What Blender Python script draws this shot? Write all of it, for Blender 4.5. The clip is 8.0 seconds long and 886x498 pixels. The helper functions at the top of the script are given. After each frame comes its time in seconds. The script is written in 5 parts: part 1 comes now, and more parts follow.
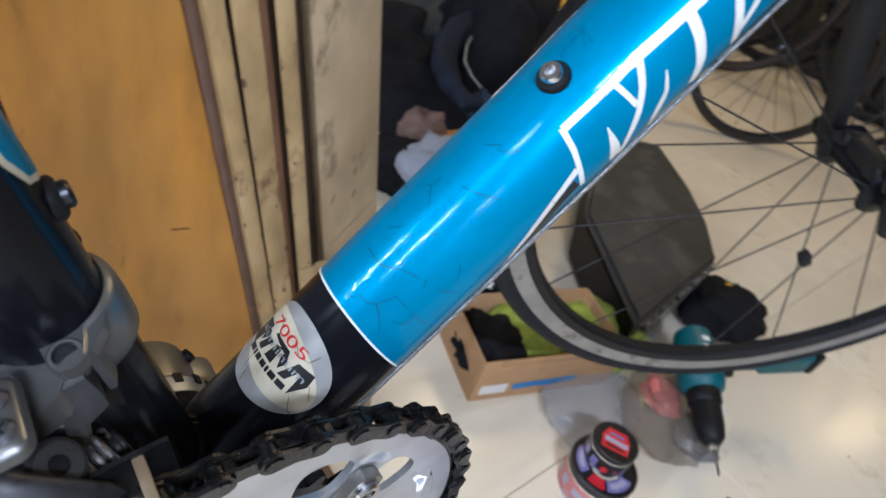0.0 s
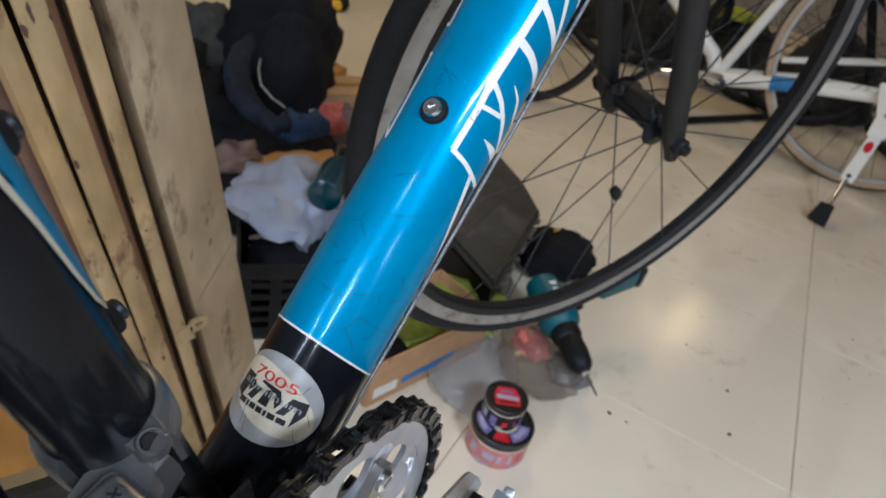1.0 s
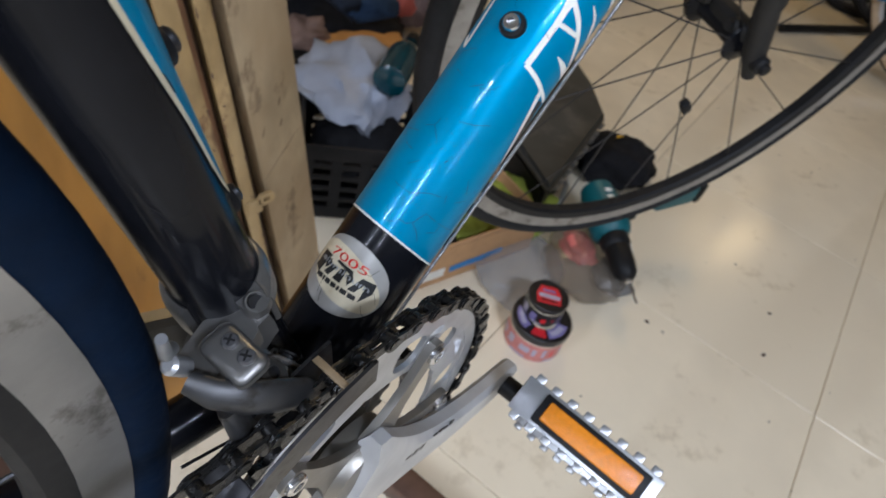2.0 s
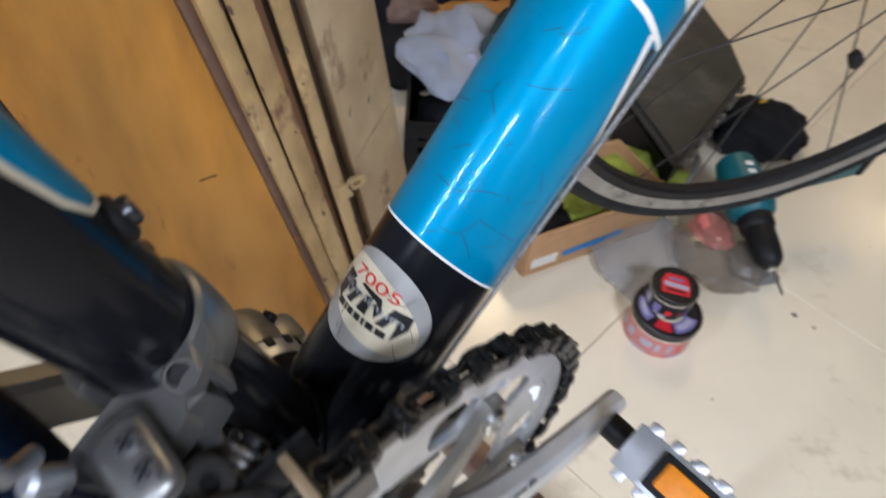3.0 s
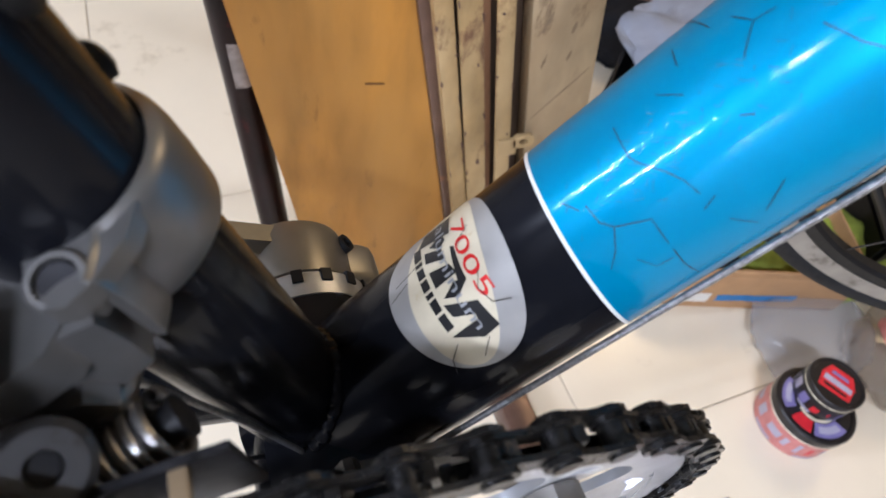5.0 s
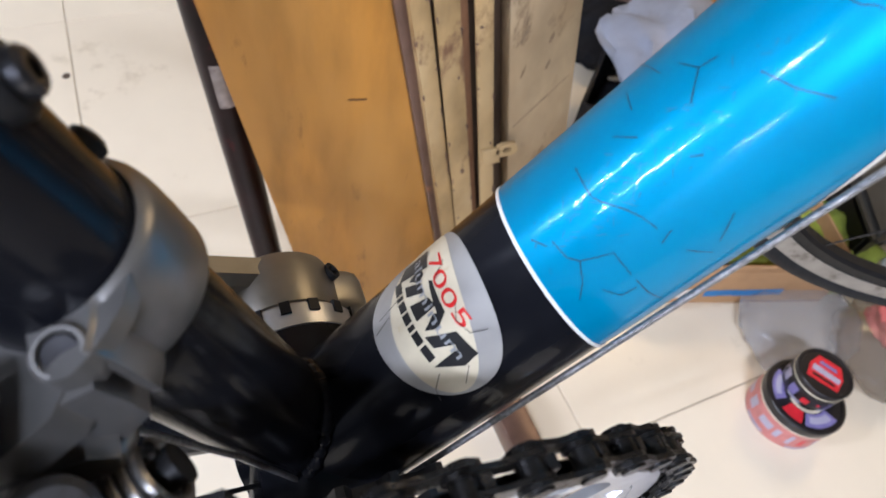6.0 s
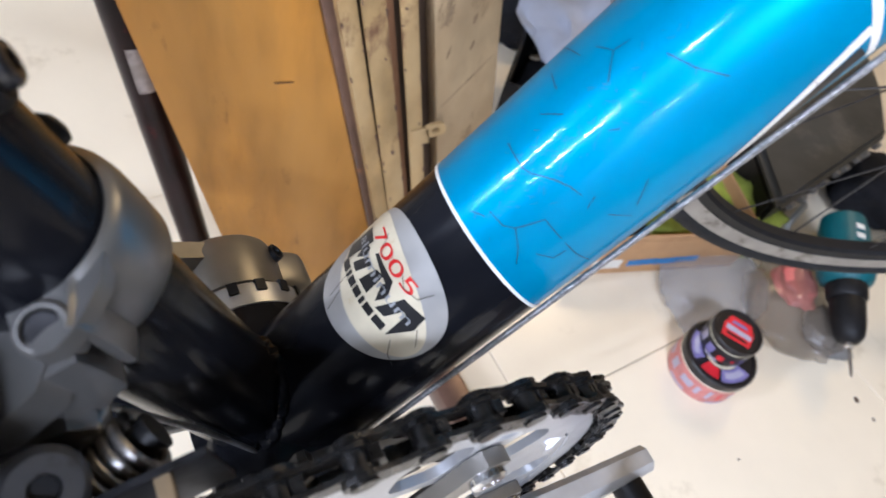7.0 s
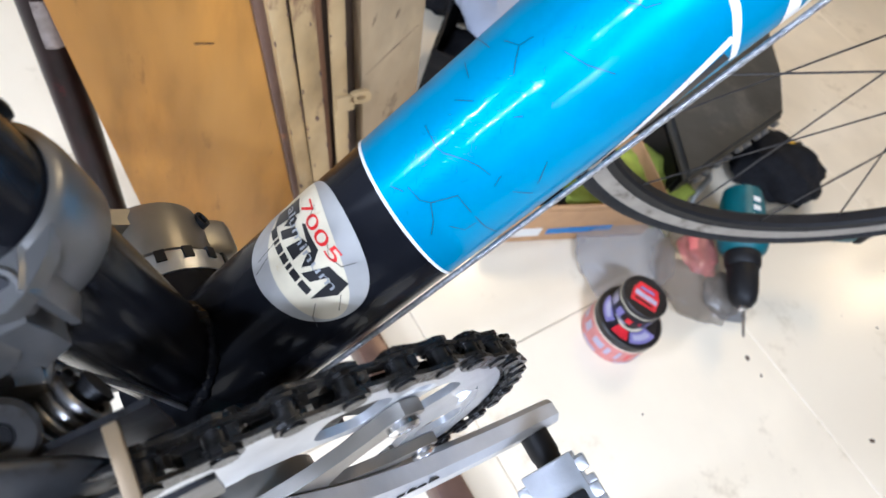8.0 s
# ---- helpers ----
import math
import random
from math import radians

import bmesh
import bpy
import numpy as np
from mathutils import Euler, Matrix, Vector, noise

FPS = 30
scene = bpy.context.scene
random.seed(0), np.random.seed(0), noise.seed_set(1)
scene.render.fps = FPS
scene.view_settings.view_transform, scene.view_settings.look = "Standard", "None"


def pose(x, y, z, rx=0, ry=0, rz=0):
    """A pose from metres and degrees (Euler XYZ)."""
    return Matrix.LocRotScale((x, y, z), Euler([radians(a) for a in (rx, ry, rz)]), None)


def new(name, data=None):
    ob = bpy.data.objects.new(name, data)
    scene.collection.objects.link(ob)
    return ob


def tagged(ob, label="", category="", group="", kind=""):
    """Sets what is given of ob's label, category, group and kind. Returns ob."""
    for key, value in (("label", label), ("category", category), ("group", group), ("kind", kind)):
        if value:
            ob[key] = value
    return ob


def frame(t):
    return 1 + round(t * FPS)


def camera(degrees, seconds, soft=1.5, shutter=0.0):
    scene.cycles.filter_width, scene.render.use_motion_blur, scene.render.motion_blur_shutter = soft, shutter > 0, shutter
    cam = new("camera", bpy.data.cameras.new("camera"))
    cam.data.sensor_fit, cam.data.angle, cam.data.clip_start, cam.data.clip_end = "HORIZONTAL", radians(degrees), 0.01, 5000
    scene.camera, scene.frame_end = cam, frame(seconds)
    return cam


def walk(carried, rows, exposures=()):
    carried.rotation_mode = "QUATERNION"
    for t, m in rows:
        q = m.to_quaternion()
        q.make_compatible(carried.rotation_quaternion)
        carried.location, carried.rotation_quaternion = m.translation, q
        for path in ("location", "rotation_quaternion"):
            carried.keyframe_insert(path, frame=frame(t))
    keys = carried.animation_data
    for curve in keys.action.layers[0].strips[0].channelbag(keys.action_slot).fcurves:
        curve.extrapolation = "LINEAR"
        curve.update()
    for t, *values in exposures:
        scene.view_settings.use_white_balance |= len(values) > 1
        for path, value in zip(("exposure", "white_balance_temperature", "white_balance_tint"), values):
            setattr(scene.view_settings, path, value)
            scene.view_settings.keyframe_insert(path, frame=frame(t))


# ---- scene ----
cam = camera(70.1, 8.0, soft=1.5, shutter=0.4)
cam.data.dof.use_dof, cam.data.dof.focus_distance, cam.data.dof.aperture_fstop = True, 0.2, 22
PATH = [
    (0.0, -0.0423, -0.1172, 0.8965, 50.25, -15.30, -35.48),
    (0.2, -0.0516, -0.1169, 0.9009, 51.17, -14.27, -41.26),
    (0.5, -0.0706, -0.1161, 0.9104, 52.96, -12.31, -52.92),
    (1.0, -0.0930, -0.1099, 0.9166, 55.54, -11.48, -57.68),
    (1.5, -0.1080, -0.1092, 0.9275, 51.95, -13.01, -57.95),
    (1.7, -0.1114, -0.1127, 0.9349, 47.18, -13.72, -55.09),
    (2.8, -0.0706, -0.1075, 0.9113, 40.56, -8.33, -44.27),
    (3.0, -0.0430, -0.0919, 0.8915, 40.83, -4.68, -42.81),
    (3.5, -0.0248, -0.0727, 0.8796, 40.80, -6.19, -30.31),
    (4.0, -0.0131, -0.0662, 0.8499, 37.37, -8.68, -18.99),
    (4.5, -0.0101, -0.0654, 0.8435, 35.88, -7.43, -18.18),
    (5.8, -0.0106, -0.0663, 0.8504, 34.95, -7.05, -19.90),
    (6.0, -0.0081, -0.0648, 0.8541, 35.93, -6.76, -20.67),
    (6.5, -0.0104, -0.0665, 0.8574, 36.10, -6.56, -21.99),
    (7.0, -0.0148, -0.0702, 0.8605, 35.14, -10.43, -26.35),
    (7.5, -0.0156, -0.0711, 0.8611, 34.63, -12.63, -28.62),
    (7.8, -0.0182, -0.0747, 0.8696, 33.35, -15.41, -29.51),
    (8.0, -0.0193, -0.0760, 0.8731, 32.88, -16.30, -29.78),
]
EXPOSURES = [(0.0, 0.13, 5850, 9), (0.5, 0.06, 5900, 9), (1.0, -0.17, 6000, 9), (1.5, -0.33, 6150, 9), (3.0, 0.10, 6250, 10), (3.5, 0.16, 6200, 12),
             (4.0, 0.18, 6150, 13), (4.5, 0.34, 6200, 14), (6.0, 0.47, 6200, 14), (6.5, 0.32, 6150, 14), (7.0, 0.56, 6050, 13), (7.5, 0.68, 5950, 12), (8.0, 0.79, 5750, 10)]
walk(cam, [(t, pose(*row)) for t, *row in PATH], EXPOSURES)

# ---- light ----
world = bpy.data.worlds.new("shop_world")
scene.world = world
world.use_nodes = True
world.node_tree.nodes["Background"].inputs["Color"].default_value = (0.75, 0.85, 1.0, 1)
world.node_tree.nodes["Background"].inputs["Strength"].default_value = 0.15


def area_lamp(name, m, sx, sy, watts, color):
    lamp = bpy.data.lights.new(name, "AREA")
    lamp.shape, lamp.size, lamp.size_y, lamp.energy, lamp.color = "RECTANGLE", sx, sy, watts, color
    ob = new(name, lamp)
    ob.matrix_world = m
    return ob


# fluorescent tubes under the ceiling of the shop: middle, direction along the ceiling in degrees, length, watts
CEILING = 2.75
# the last tube is an unseen fill, added to brighten the parked bicycles
TUBES = [(-3.45, 0.86, -9, 1.4, 82), (-2.75, -0.72, 2, 0.9, 48), (-1.64, -0.60, -25, 0.2, 10), (-2.00, -2.95, 0, 0.5, 16), (-0.74, -1.72, -37, 0.7, 72), (5.60, -0.10, 90, 0.5, 16), (2.5, 1.5, 20, 1.2, 22)]
for tx, ty, turn, length, watts in TUBES:
    area_lamp("tube_lamp_light", pose(tx, ty, CEILING - 0.085, 0, 0, turn), length, 0.035, watts, (0.87, 0.95, 1.13) if tx < 1 else (1.0, 0.72, 0.38))


# ---- materials ----
def material(name, color, rough=0.5, metal=0.0, vary=0.12, scale=30.0, dirt=None, dirt_at=0.62, coat=0.0, bump=0.0, stretch=(1, 1, 1), second=None, per_piece=0.0, spec=0.5, coat_rough=0.06):
    """A surface with broad and fine variation of colour, gloss and relief, and stains of a second colour."""
    mat = bpy.data.materials.new(name)
    mat.use_nodes = True
    nt = mat.node_tree
    n, link = nt.nodes, nt.links.new
    shader = n["Principled BSDF"]
    where = n.new("ShaderNodeTexCoord")
    scaled = n.new("ShaderNodeMapping")
    scaled.inputs["Scale"].default_value = stretch
    link(where.outputs["Object"], scaled.inputs["Vector"])

    def cloud(size, detail=4.0, roughness=0.55):
        t = n.new("ShaderNodeTexNoise")
        t.inputs["Scale"].default_value, t.inputs["Detail"].default_value, t.inputs["Roughness"].default_value = size, detail, roughness
        link(scaled.outputs["Vector"], t.inputs["Vector"])
        return t.outputs["Fac"]

    def mix(a, b, fac):
        m = n.new("ShaderNodeMix")
        m.data_type = "RGBA"
        for slot, value in ((6, a), (7, b), (0, fac)):
            if hasattr(value, "links"):
                link(value, m.inputs[slot])
            else:
                m.inputs[slot].default_value = value
        return m.outputs[2]

    def ramp(value, low, high):
        r = n.new("ShaderNodeMapRange")
        r.inputs["From Min"].default_value, r.inputs["From Max"].default_value = low, high
        link(value, r.inputs["Value"])
        return r.outputs["Result"]

    base = (*color, 1)
    dark = tuple(c * (1 - vary) for c in color) + (1,)
    light = tuple(min(1, c * (1 + vary * 0.7)) for c in color) + (1,)
    out = mix(dark, light, ramp(cloud(scale, 5), 0.3, 0.7))
    if second:
        out = mix(out, (*second, 1), ramp(cloud(scale * 0.35, 3), 0.42, 0.68))
    if per_piece:
        info = n.new("ShaderNodeObjectInfo")
        out = mix(out, tuple(c * (1 - per_piece) for c in color) + (1,), info.outputs["Random"])
    if dirt:
        out = mix(out, (*dirt, 1), ramp(cloud(scale * 0.6, 8, 0.7), dirt_at, dirt_at + 0.1))
    link(out, shader.inputs["Base Color"])
    shader.inputs["Metallic"].default_value = metal
    gloss = n.new("ShaderNodeMapRange")
    gloss.inputs["To Min"].default_value, gloss.inputs["To Max"].default_value = max(0.02, rough * 0.8), min(1, rough * 1.25)
    link(cloud(scale * 2.3, 6), gloss.inputs["Value"])
    link(gloss.outputs["Result"], shader.inputs["Roughness"])
    shader.inputs["Coat Weight"].default_value = coat
    shader.inputs["Coat Roughness"].default_value = coat_rough
    shader.inputs["Specular IOR Level"].default_value = spec
    if bump:
        b = n.new("ShaderNodeBump")
        b.inputs["Strength"].default_value, b.inputs["Distance"].default_value = 0.6, bump
        link(cloud(scale * 4, 8, 0.6), b.inputs["Height"])
        link(b.outputs["Normal"], shader.inputs["Normal"])
        if coat:
            link(b.outputs["Normal"], shader.inputs["Coat Normal"])
    return mat


BLUE = material("blue_lacquer", (0.0, 0.225, 0.420), 0.36, 0.25, 0.08, 60, coat=0.28, spec=0.04, coat_rough=0.03, bump=0.00006)
BLACK = material("black_lacquer", (0.0075, 0.008, 0.0105), 0.24, 0.0, 0.3, 40, coat=0.12, dirt=(0.010, 0.009, 0.008), dirt_at=0.66, spec=0.08, coat_rough=0.03, bump=0.00005)
WHITE_LINE = material("white_decal", (0.78, 0.77, 0.72), 0.35, 0, 0.06, 200)
SILVER = material("brushed_alloy", (0.52, 0.53, 0.55), 0.36, 0.75, 0.12, 90, dirt=(0.2, 0.19, 0.17), dirt_at=0.68, bump=0.0002)
STEEL = material("polished_steel", (0.62, 0.62, 0.63), 0.2, 1.0, 0.1, 120)
DARK_STEEL = material("oily_dark_steel", (0.06, 0.06, 0.065), 0.34, 0.85, 0.3, 150, dirt=(0.02, 0.018, 0.015), dirt_at=0.55)
RUBBER = material("black_rubber", (0.013, 0.0135, 0.015), 0.75, 0, 0.3, 80, bump=0.0004, dirt=(0.03, 0.027, 0.024), dirt_at=0.64, spec=0.25)
BLACK_PLASTIC = material("black_plastic", (0.009, 0.009, 0.010), 0.5, 0, 0.25, 80, spec=0.25)
TILE = material("cream_floor_tile", (0.84, 0.735, 0.56), 0.2, 0, 0.08, 7, dirt=(0.60, 0.50, 0.35), dirt_at=0.58, per_piece=0.06)
GROUT = material("grey_grout", (0.42, 0.38, 0.32), 0.8, 0, 0.2, 60)
PLY = material("orange_plywood", (0.42, 0.185, 0.028), 0.4, 0, 0.38, 9, stretch=(3.4, 3.4, 0.9), second=(0.50, 0.245, 0.055), dirt=(0.22, 0.095, 0.022), dirt_at=0.60, bump=0.0003, spec=0.35)
CREAM_PAINT = material("chipped_cream_paint", (0.40, 0.265, 0.115), 0.5, 0, 0.3, 26, second=(0.50, 0.36, 0.185), dirt=(0.15, 0.075, 0.035), dirt_at=0.57, stretch=(1.5, 1.5, 0.7), bump=0.0006)
PALE_WOOD = material("pale_dirty_wood", (0.40, 0.30, 0.18), 0.65, 0, 0.25, 16, stretch=(2.2, 2.2, 0.8), second=(0.30, 0.205, 0.11), dirt=(0.13, 0.085, 0.045), dirt_at=0.55, bump=0.0008)
MAHOGANY = material("dark_mahogany", (0.014, 0.006, 0.006), 0.35, 0, 0.5, 20, dirt=(0.11, 0.008, 0.010), dirt_at=0.6, spec=0.15)
CARDBOARD = material("brown_cardboard", (0.5, 0.29, 0.14), 0.8, 0, 0.1, 30)
WALL = material("unseen_wall_grey", (0.30, 0.29, 0.27), 0.8, 0, 0.05, 5)
TEAL = material("teal_plastic", (0.0, 0.095, 0.115), 0.45, 0, 0.12, 60)


# ---- mesh helpers ----
def link_mesh(name, data, mat, parent=None, label="", smooth=40):
    data.materials.append(mat)
    if smooth:
        data.shade_smooth()
        data.set_sharp_from_angle(angle=radians(smooth))
    ob = new(name, data)
    if parent is not None:
        ob.parent = parent
        ob.matrix_parent_inverse = parent.matrix_world.inverted()
    if label:
        tagged(ob, label)
    return ob


def part(name, bm, mat, parent=None, label="", smooth=40):
    data = bpy.data.meshes.new(name)
    bmesh.ops.recalc_face_normals(bm, faces=bm.faces)
    bm.to_mesh(data)
    bm.free()
    return link_mesh(name, data, mat, parent, label, smooth)


def thing(name, label, category, group="", kind="", at=(0, 0, 0)):
    ob = new(name)
    ob.matrix_world = pose(*at)
    bpy.context.view_layer.update()
    return tagged(ob, label, category, group, kind)


def sweep(bm, path, radii, seg=16, caps=True, flat=1.0):
    """A tube along a path of points; radii one number or one for each point; flat squeezes one axis."""
    pts = [Vector(p) for p in path]
    radii = radii if isinstance(radii, (list, tuple)) else [radii] * len(pts)
    rings, side = [], None
    for i, p in enumerate(pts):
        way = (pts[min(i + 1, len(pts) - 1)] - pts[max(i - 1, 0)]).normalized()
        if side is None:
            side = way.orthogonal().normalized()
        side = (side - way * side.dot(way)).normalized()
        up = way.cross(side)
        rings.append([bm.verts.new(p + (side * math.cos(a) + up * math.sin(a) * flat) * radii[i]) for a in (2 * math.pi * k / seg for k in range(seg))])
    for a, b in zip(rings, rings[1:]):
        for k in range(seg):
            bm.faces.new((a[k], a[(k + 1) % seg], b[(k + 1) % seg], b[k]))
    if caps:
        bm.faces.new(rings[0][::-1])
        bm.faces.new(rings[-1])
    return bm


def lathe(bm, profile, m=Matrix(), seg=32, close=False, arc=2 * math.pi, start=0.0):
    """Turns a profile of (radius, height) about m's z axis."""
    full = arc > 6.28
    count = seg if full else seg + 1
    rings = [[bm.verts.new(m @ Vector((r * math.cos(start + arc * k / seg), r * math.sin(start + arc * k / seg), h))) for k in range(count)] for r, h in profile]
    pairs = list(zip(rings, rings[1:])) + ([(rings[-1], rings[0])] if close else [])
    for a, b in pairs:
        for k in range(seg):
            j = (k + 1) % count
            bm.faces.new((a[k], a[j], b[j], b[k]))
    if full and not close:
        for ring in (rings[0], rings[-1]):
            bm.faces.new(ring)
    return bm


def block(bm, m, size, bevel=0.0, seg=2):
    """A box of that size about m's origin, its edges rounded."""
    own = bmesh.new()
    bmesh.ops.create_cube(own, size=1)
    bmesh.ops.scale(own, vec=size, verts=own.verts)
    if bevel:
        bmesh.ops.bevel(own, geom=own.edges[:], offset=bevel, segments=seg, affect="EDGES", profile=0.5)
    bmesh.ops.transform(own, matrix=m, verts=own.verts)
    data = bpy.data.meshes.new("scratch")
    own.to_mesh(data)
    own.free()
    bm.from_mesh(data)
    bpy.data.meshes.remove(data)
    return bm


def prism(bm, outline, m, depth):
    """A flat outline of (x, y), extruded by depth along m's z."""
    low = [bm.verts.new(m @ Vector((x, y, 0))) for x, y in outline]
    high = [bm.verts.new(m @ Vector((x, y, depth))) for x, y in outline]
    k = len(outline)
    bm.faces.new(low[::-1])
    bm.faces.new(high)
    for i in range(k):
        bm.faces.new((low[i], low[(i + 1) % k], high[(i + 1) % k], high[i]))
    return bm


def frame_of(origin, z, x=None):
    """A pose with its z axis along z, its x axis as near to x as can be."""
    z = Vector(z).normalized()
    x = Vector(x) if x is not None else z.orthogonal()
    x = (x - z * x.dot(z)).normalized()
    y = z.cross(x)
    m = Matrix((x, y, z)).transposed().to_4x4()
    m.translation = Vector(origin)
    return m


B = bmesh.new

# ---- the bicycle on the stand ----
BBC = Vector((0, 0, 0.6663))
PHI, PSI = radians(49.636), radians(106.858)
DOWN = Vector((math.cos(PHI), 0, math.sin(PHI)))
DOWN_TOP = Vector((-math.sin(PHI), 0, math.cos(PHI)))
SEAT = Vector((math.cos(PSI), 0, math.sin(PSI)))
SEAT_FRONT = Vector((math.sin(PSI), 0, -math.cos(PSI)))
DRIVE = Vector((0, -1, 0))
R_DOWN, R_SEAT = 0.0215, 0.0138


def on_tube(axis, zero, radius):
    """Maps a length along a tube, degrees round it from its zero side towards the drive side, and a height over it, to a place."""
    def place(s, deg, h=0.0):
        a = radians(deg)
        return BBC + axis * s + (zero * math.cos(a) + DRIVE * math.sin(a)) * (radius + h)
    return place


on_down = on_tube(DOWN, DOWN_TOP, R_DOWN)
on_seat = on_tube(SEAT, SEAT_FRONT, R_SEAT)


def band(bm, place, radius, points, width, h=0.00035, closed=False):
    """A thin painted line of that width on a tube, through points of (length, degrees)."""
    k = 180 / math.pi / radius
    flat = [(s, d / k) for s, d in points]
    if closed:
        flat = flat + flat[:1]
    dense = [flat[0]]
    for (a, b), (c, d) in zip(flat, flat[1:]):
        n = max(1, int(math.hypot(c - a, d - b) / 0.0022))
        dense += [(a + (c - a) * i / n, b + (d - b) * i / n) for i in range(1, n + 1)]
    last = None
    for i, (a, b) in enumerate(dense):
        c, d = dense[min(i + 1, len(dense) - 1)]
        e, f = dense[max(i - 1, 0)]
        if closed and i in (0, len(dense) - 1):
            (c, d), (e, f) = dense[1], dense[-2]
        way = Vector((c - e, d - f)).normalized() if (c, d) != (e, f) else Vector((1, 0))
        w = width[min(i, len(width) - 1)] if isinstance(width, list) else width
        pair = [bm.verts.new(place(a - way.y * o, (b + way.x * o) * k, h)) for o in (-w / 2, w / 2)]
        if last:
            bm.faces.new((last[0], last[1], pair[1], pair[0]))
        last = pair
    return bm


def disc_on(bm, place, radius, outline, h):
    """A closed outline of (length, arc), round enough to be filled as a fan of rings, laid on a tube."""
    k = 180 / math.pi / radius
    cs, ca = sum(p[0] for p in outline) / len(outline), sum(p[1] for p in outline) / len(outline)
    rings = [[bm.verts.new(place(cs + (s - cs) * f, (ca + (a - ca) * f) * k, h)) for s, a in outline] for f in (0.12, 0.25, 0.4, 0.55, 0.7, 0.85, 1.0)]
    n = len(outline)
    bm.faces.new(rings[0])
    for a, b in zip(rings, rings[1:]):
        for i in range(n):
            bm.faces.new((a[i], a[(i + 1) % n], b[(i + 1) % n], b[i]))
    return bm


def ellipse(cs, ca, along, across, tilt, n=64):
    ct, st = math.cos(tilt), math.sin(tilt)
    return [(cs + along * math.cos(t) * ct - across * math.sin(t) * st, ca + along * math.cos(t) * st + across * math.sin(t) * ct) for t in (2 * math.pi * i / n for i in range(n))]


def quad_on(bm, place, radius, corners, h, n=6):
    """A four-cornered field of (length, degrees) on a tube, cut finely enough to follow it."""
    a, b, c, d = corners
    rows = []
    for i in range(n + 1):
        u = i / n
        row = []
        for j in range(n + 1):
            v = j / n
            s = (a[0] * (1 - u) + b[0] * u) * (1 - v) + (d[0] * (1 - u) + c[0] * u) * v
            g = (a[1] * (1 - u) + b[1] * u) * (1 - v) + (d[1] * (1 - u) + c[1] * u) * v
            row.append(bm.verts.new(place(s, g, h)))
        rows.append(row)
    for i in range(n):
        for j in range(n):
            bm.faces.new((rows[i][j], rows[i + 1][j], rows[i + 1][j + 1], rows[i][j + 1]))
    return bm


def letters(bm, text, m, height, width, bend=None):
    """Letters of the built-in font, as a mesh: fitted to a width and a height at m, or bent by a function of (x, y)."""
    curve = bpy.data.curves.new("letters", "FONT")
    curve.body = text
    ob = new("letters", curve)
    bpy.context.view_layer.update()
    data = ob.to_mesh()
    xs, ys = [v.co.x for v in data.vertices], [v.co.y for v in data.vertices]
    x0, x1, y0, y1 = min(xs), max(xs), min(ys), max(ys)
    verts = []
    for v in data.vertices:
        x, y = (v.co.x - x0) / (x1 - x0) * width, (v.co.y - y0) / (y1 - y0) * height
        verts.append(bm.verts.new(bend(x, y) if bend else m @ Vector((x, y, 0))))
    for f in data.polygons:
        try:
            bm.faces.new([verts[i] for i in f.vertices])
        except ValueError:
            pass
    ob.to_mesh_clear()
    bpy.data.objects.remove(ob)
    bpy.data.curves.remove(curve)
    return bm


bike = thing("bicycle", "blue and black alloy bicycle clamped in a repair stand", "bicycle")

# down tube, black below and blue above, with its white ring
LINE, SLANT = 0.0914, 0.0032  # the paint line, a little askew round the tube


def askew(bm, place, radius, lengths, tilt, seg=64):
    """A sleeve round a tube; tilt shears each ring along the tube."""
    rings = [[bm.verts.new(place(s + k * tilt * math.cos(2 * math.pi * i / seg + 0.17), 360 * i / seg, h)) for i in range(seg)] for s, h, k in lengths]
    for a, b in zip(rings, rings[1:]):
        for i in range(seg):
            bm.faces.new((a[i], a[(i + 1) % seg], b[(i + 1) % seg], b[i]))
    return bm


down_tube = part("down_tube", sweep(B(), [BBC - DOWN * 0.01, BBC + DOWN * LINE, BBC + DOWN * 0.3, BBC + DOWN * 0.62], R_DOWN, 64), BLACK, bike, "black lacquered lower end of the down tube")
part("blue_sleeve", askew(B(), on_down, R_DOWN, [(LINE, 0, 1), (LINE, 0.0002, 1), (0.25, 0.0002, 0), (0.45, 0.0002, 0), (0.615, 0.0002, 0), (0.615, 0, 0)], SLANT), BLUE, down_tube, "bright blue lacquer, finely cracked")
part("white_ring", askew(B(), on_down, R_DOWN, [(LINE - 0.0007, 0, 1), (LINE - 0.0007, 0.0004, 1), (LINE + 0.0001, 0.0004, 1), (LINE + 0.0001, 0, 1)], SLANT), WHITE_LINE, down_tube, "thin white pinstripe round the tube")

# the badge: a silver field, a cream field, black shapes and red figures
CREAM = material("aged_cream_foil", (0.62, 0.55, 0.40), 0.4, 0, 0.1, 120, dirt=(0.5, 0.38, 0.2), dirt_at=0.6)
FOIL = material("silver_foil", (0.39, 0.38, 0.36), 0.42, 0.35, 0.06, 150)
RED_INK = material("red_ink", (0.62, 0.012, 0.012), 0.5, 0, 0.06, 200)
BLACK_INK = material("black_ink", (0.012, 0.012, 0.013), 0.4, 0, 0.2, 200)
GREY_INK = material("grey_ink", (0.34, 0.35, 0.36), 0.4, 0.2, 0.2, 200)
part("badge", disc_on(B(), on_down, R_DOWN, ellipse(0.0673, 0.0004, 0.0226, 0.0163, math.pi / 2), 0.0003), FOIL, down_tube, "oval silver badge sticker")
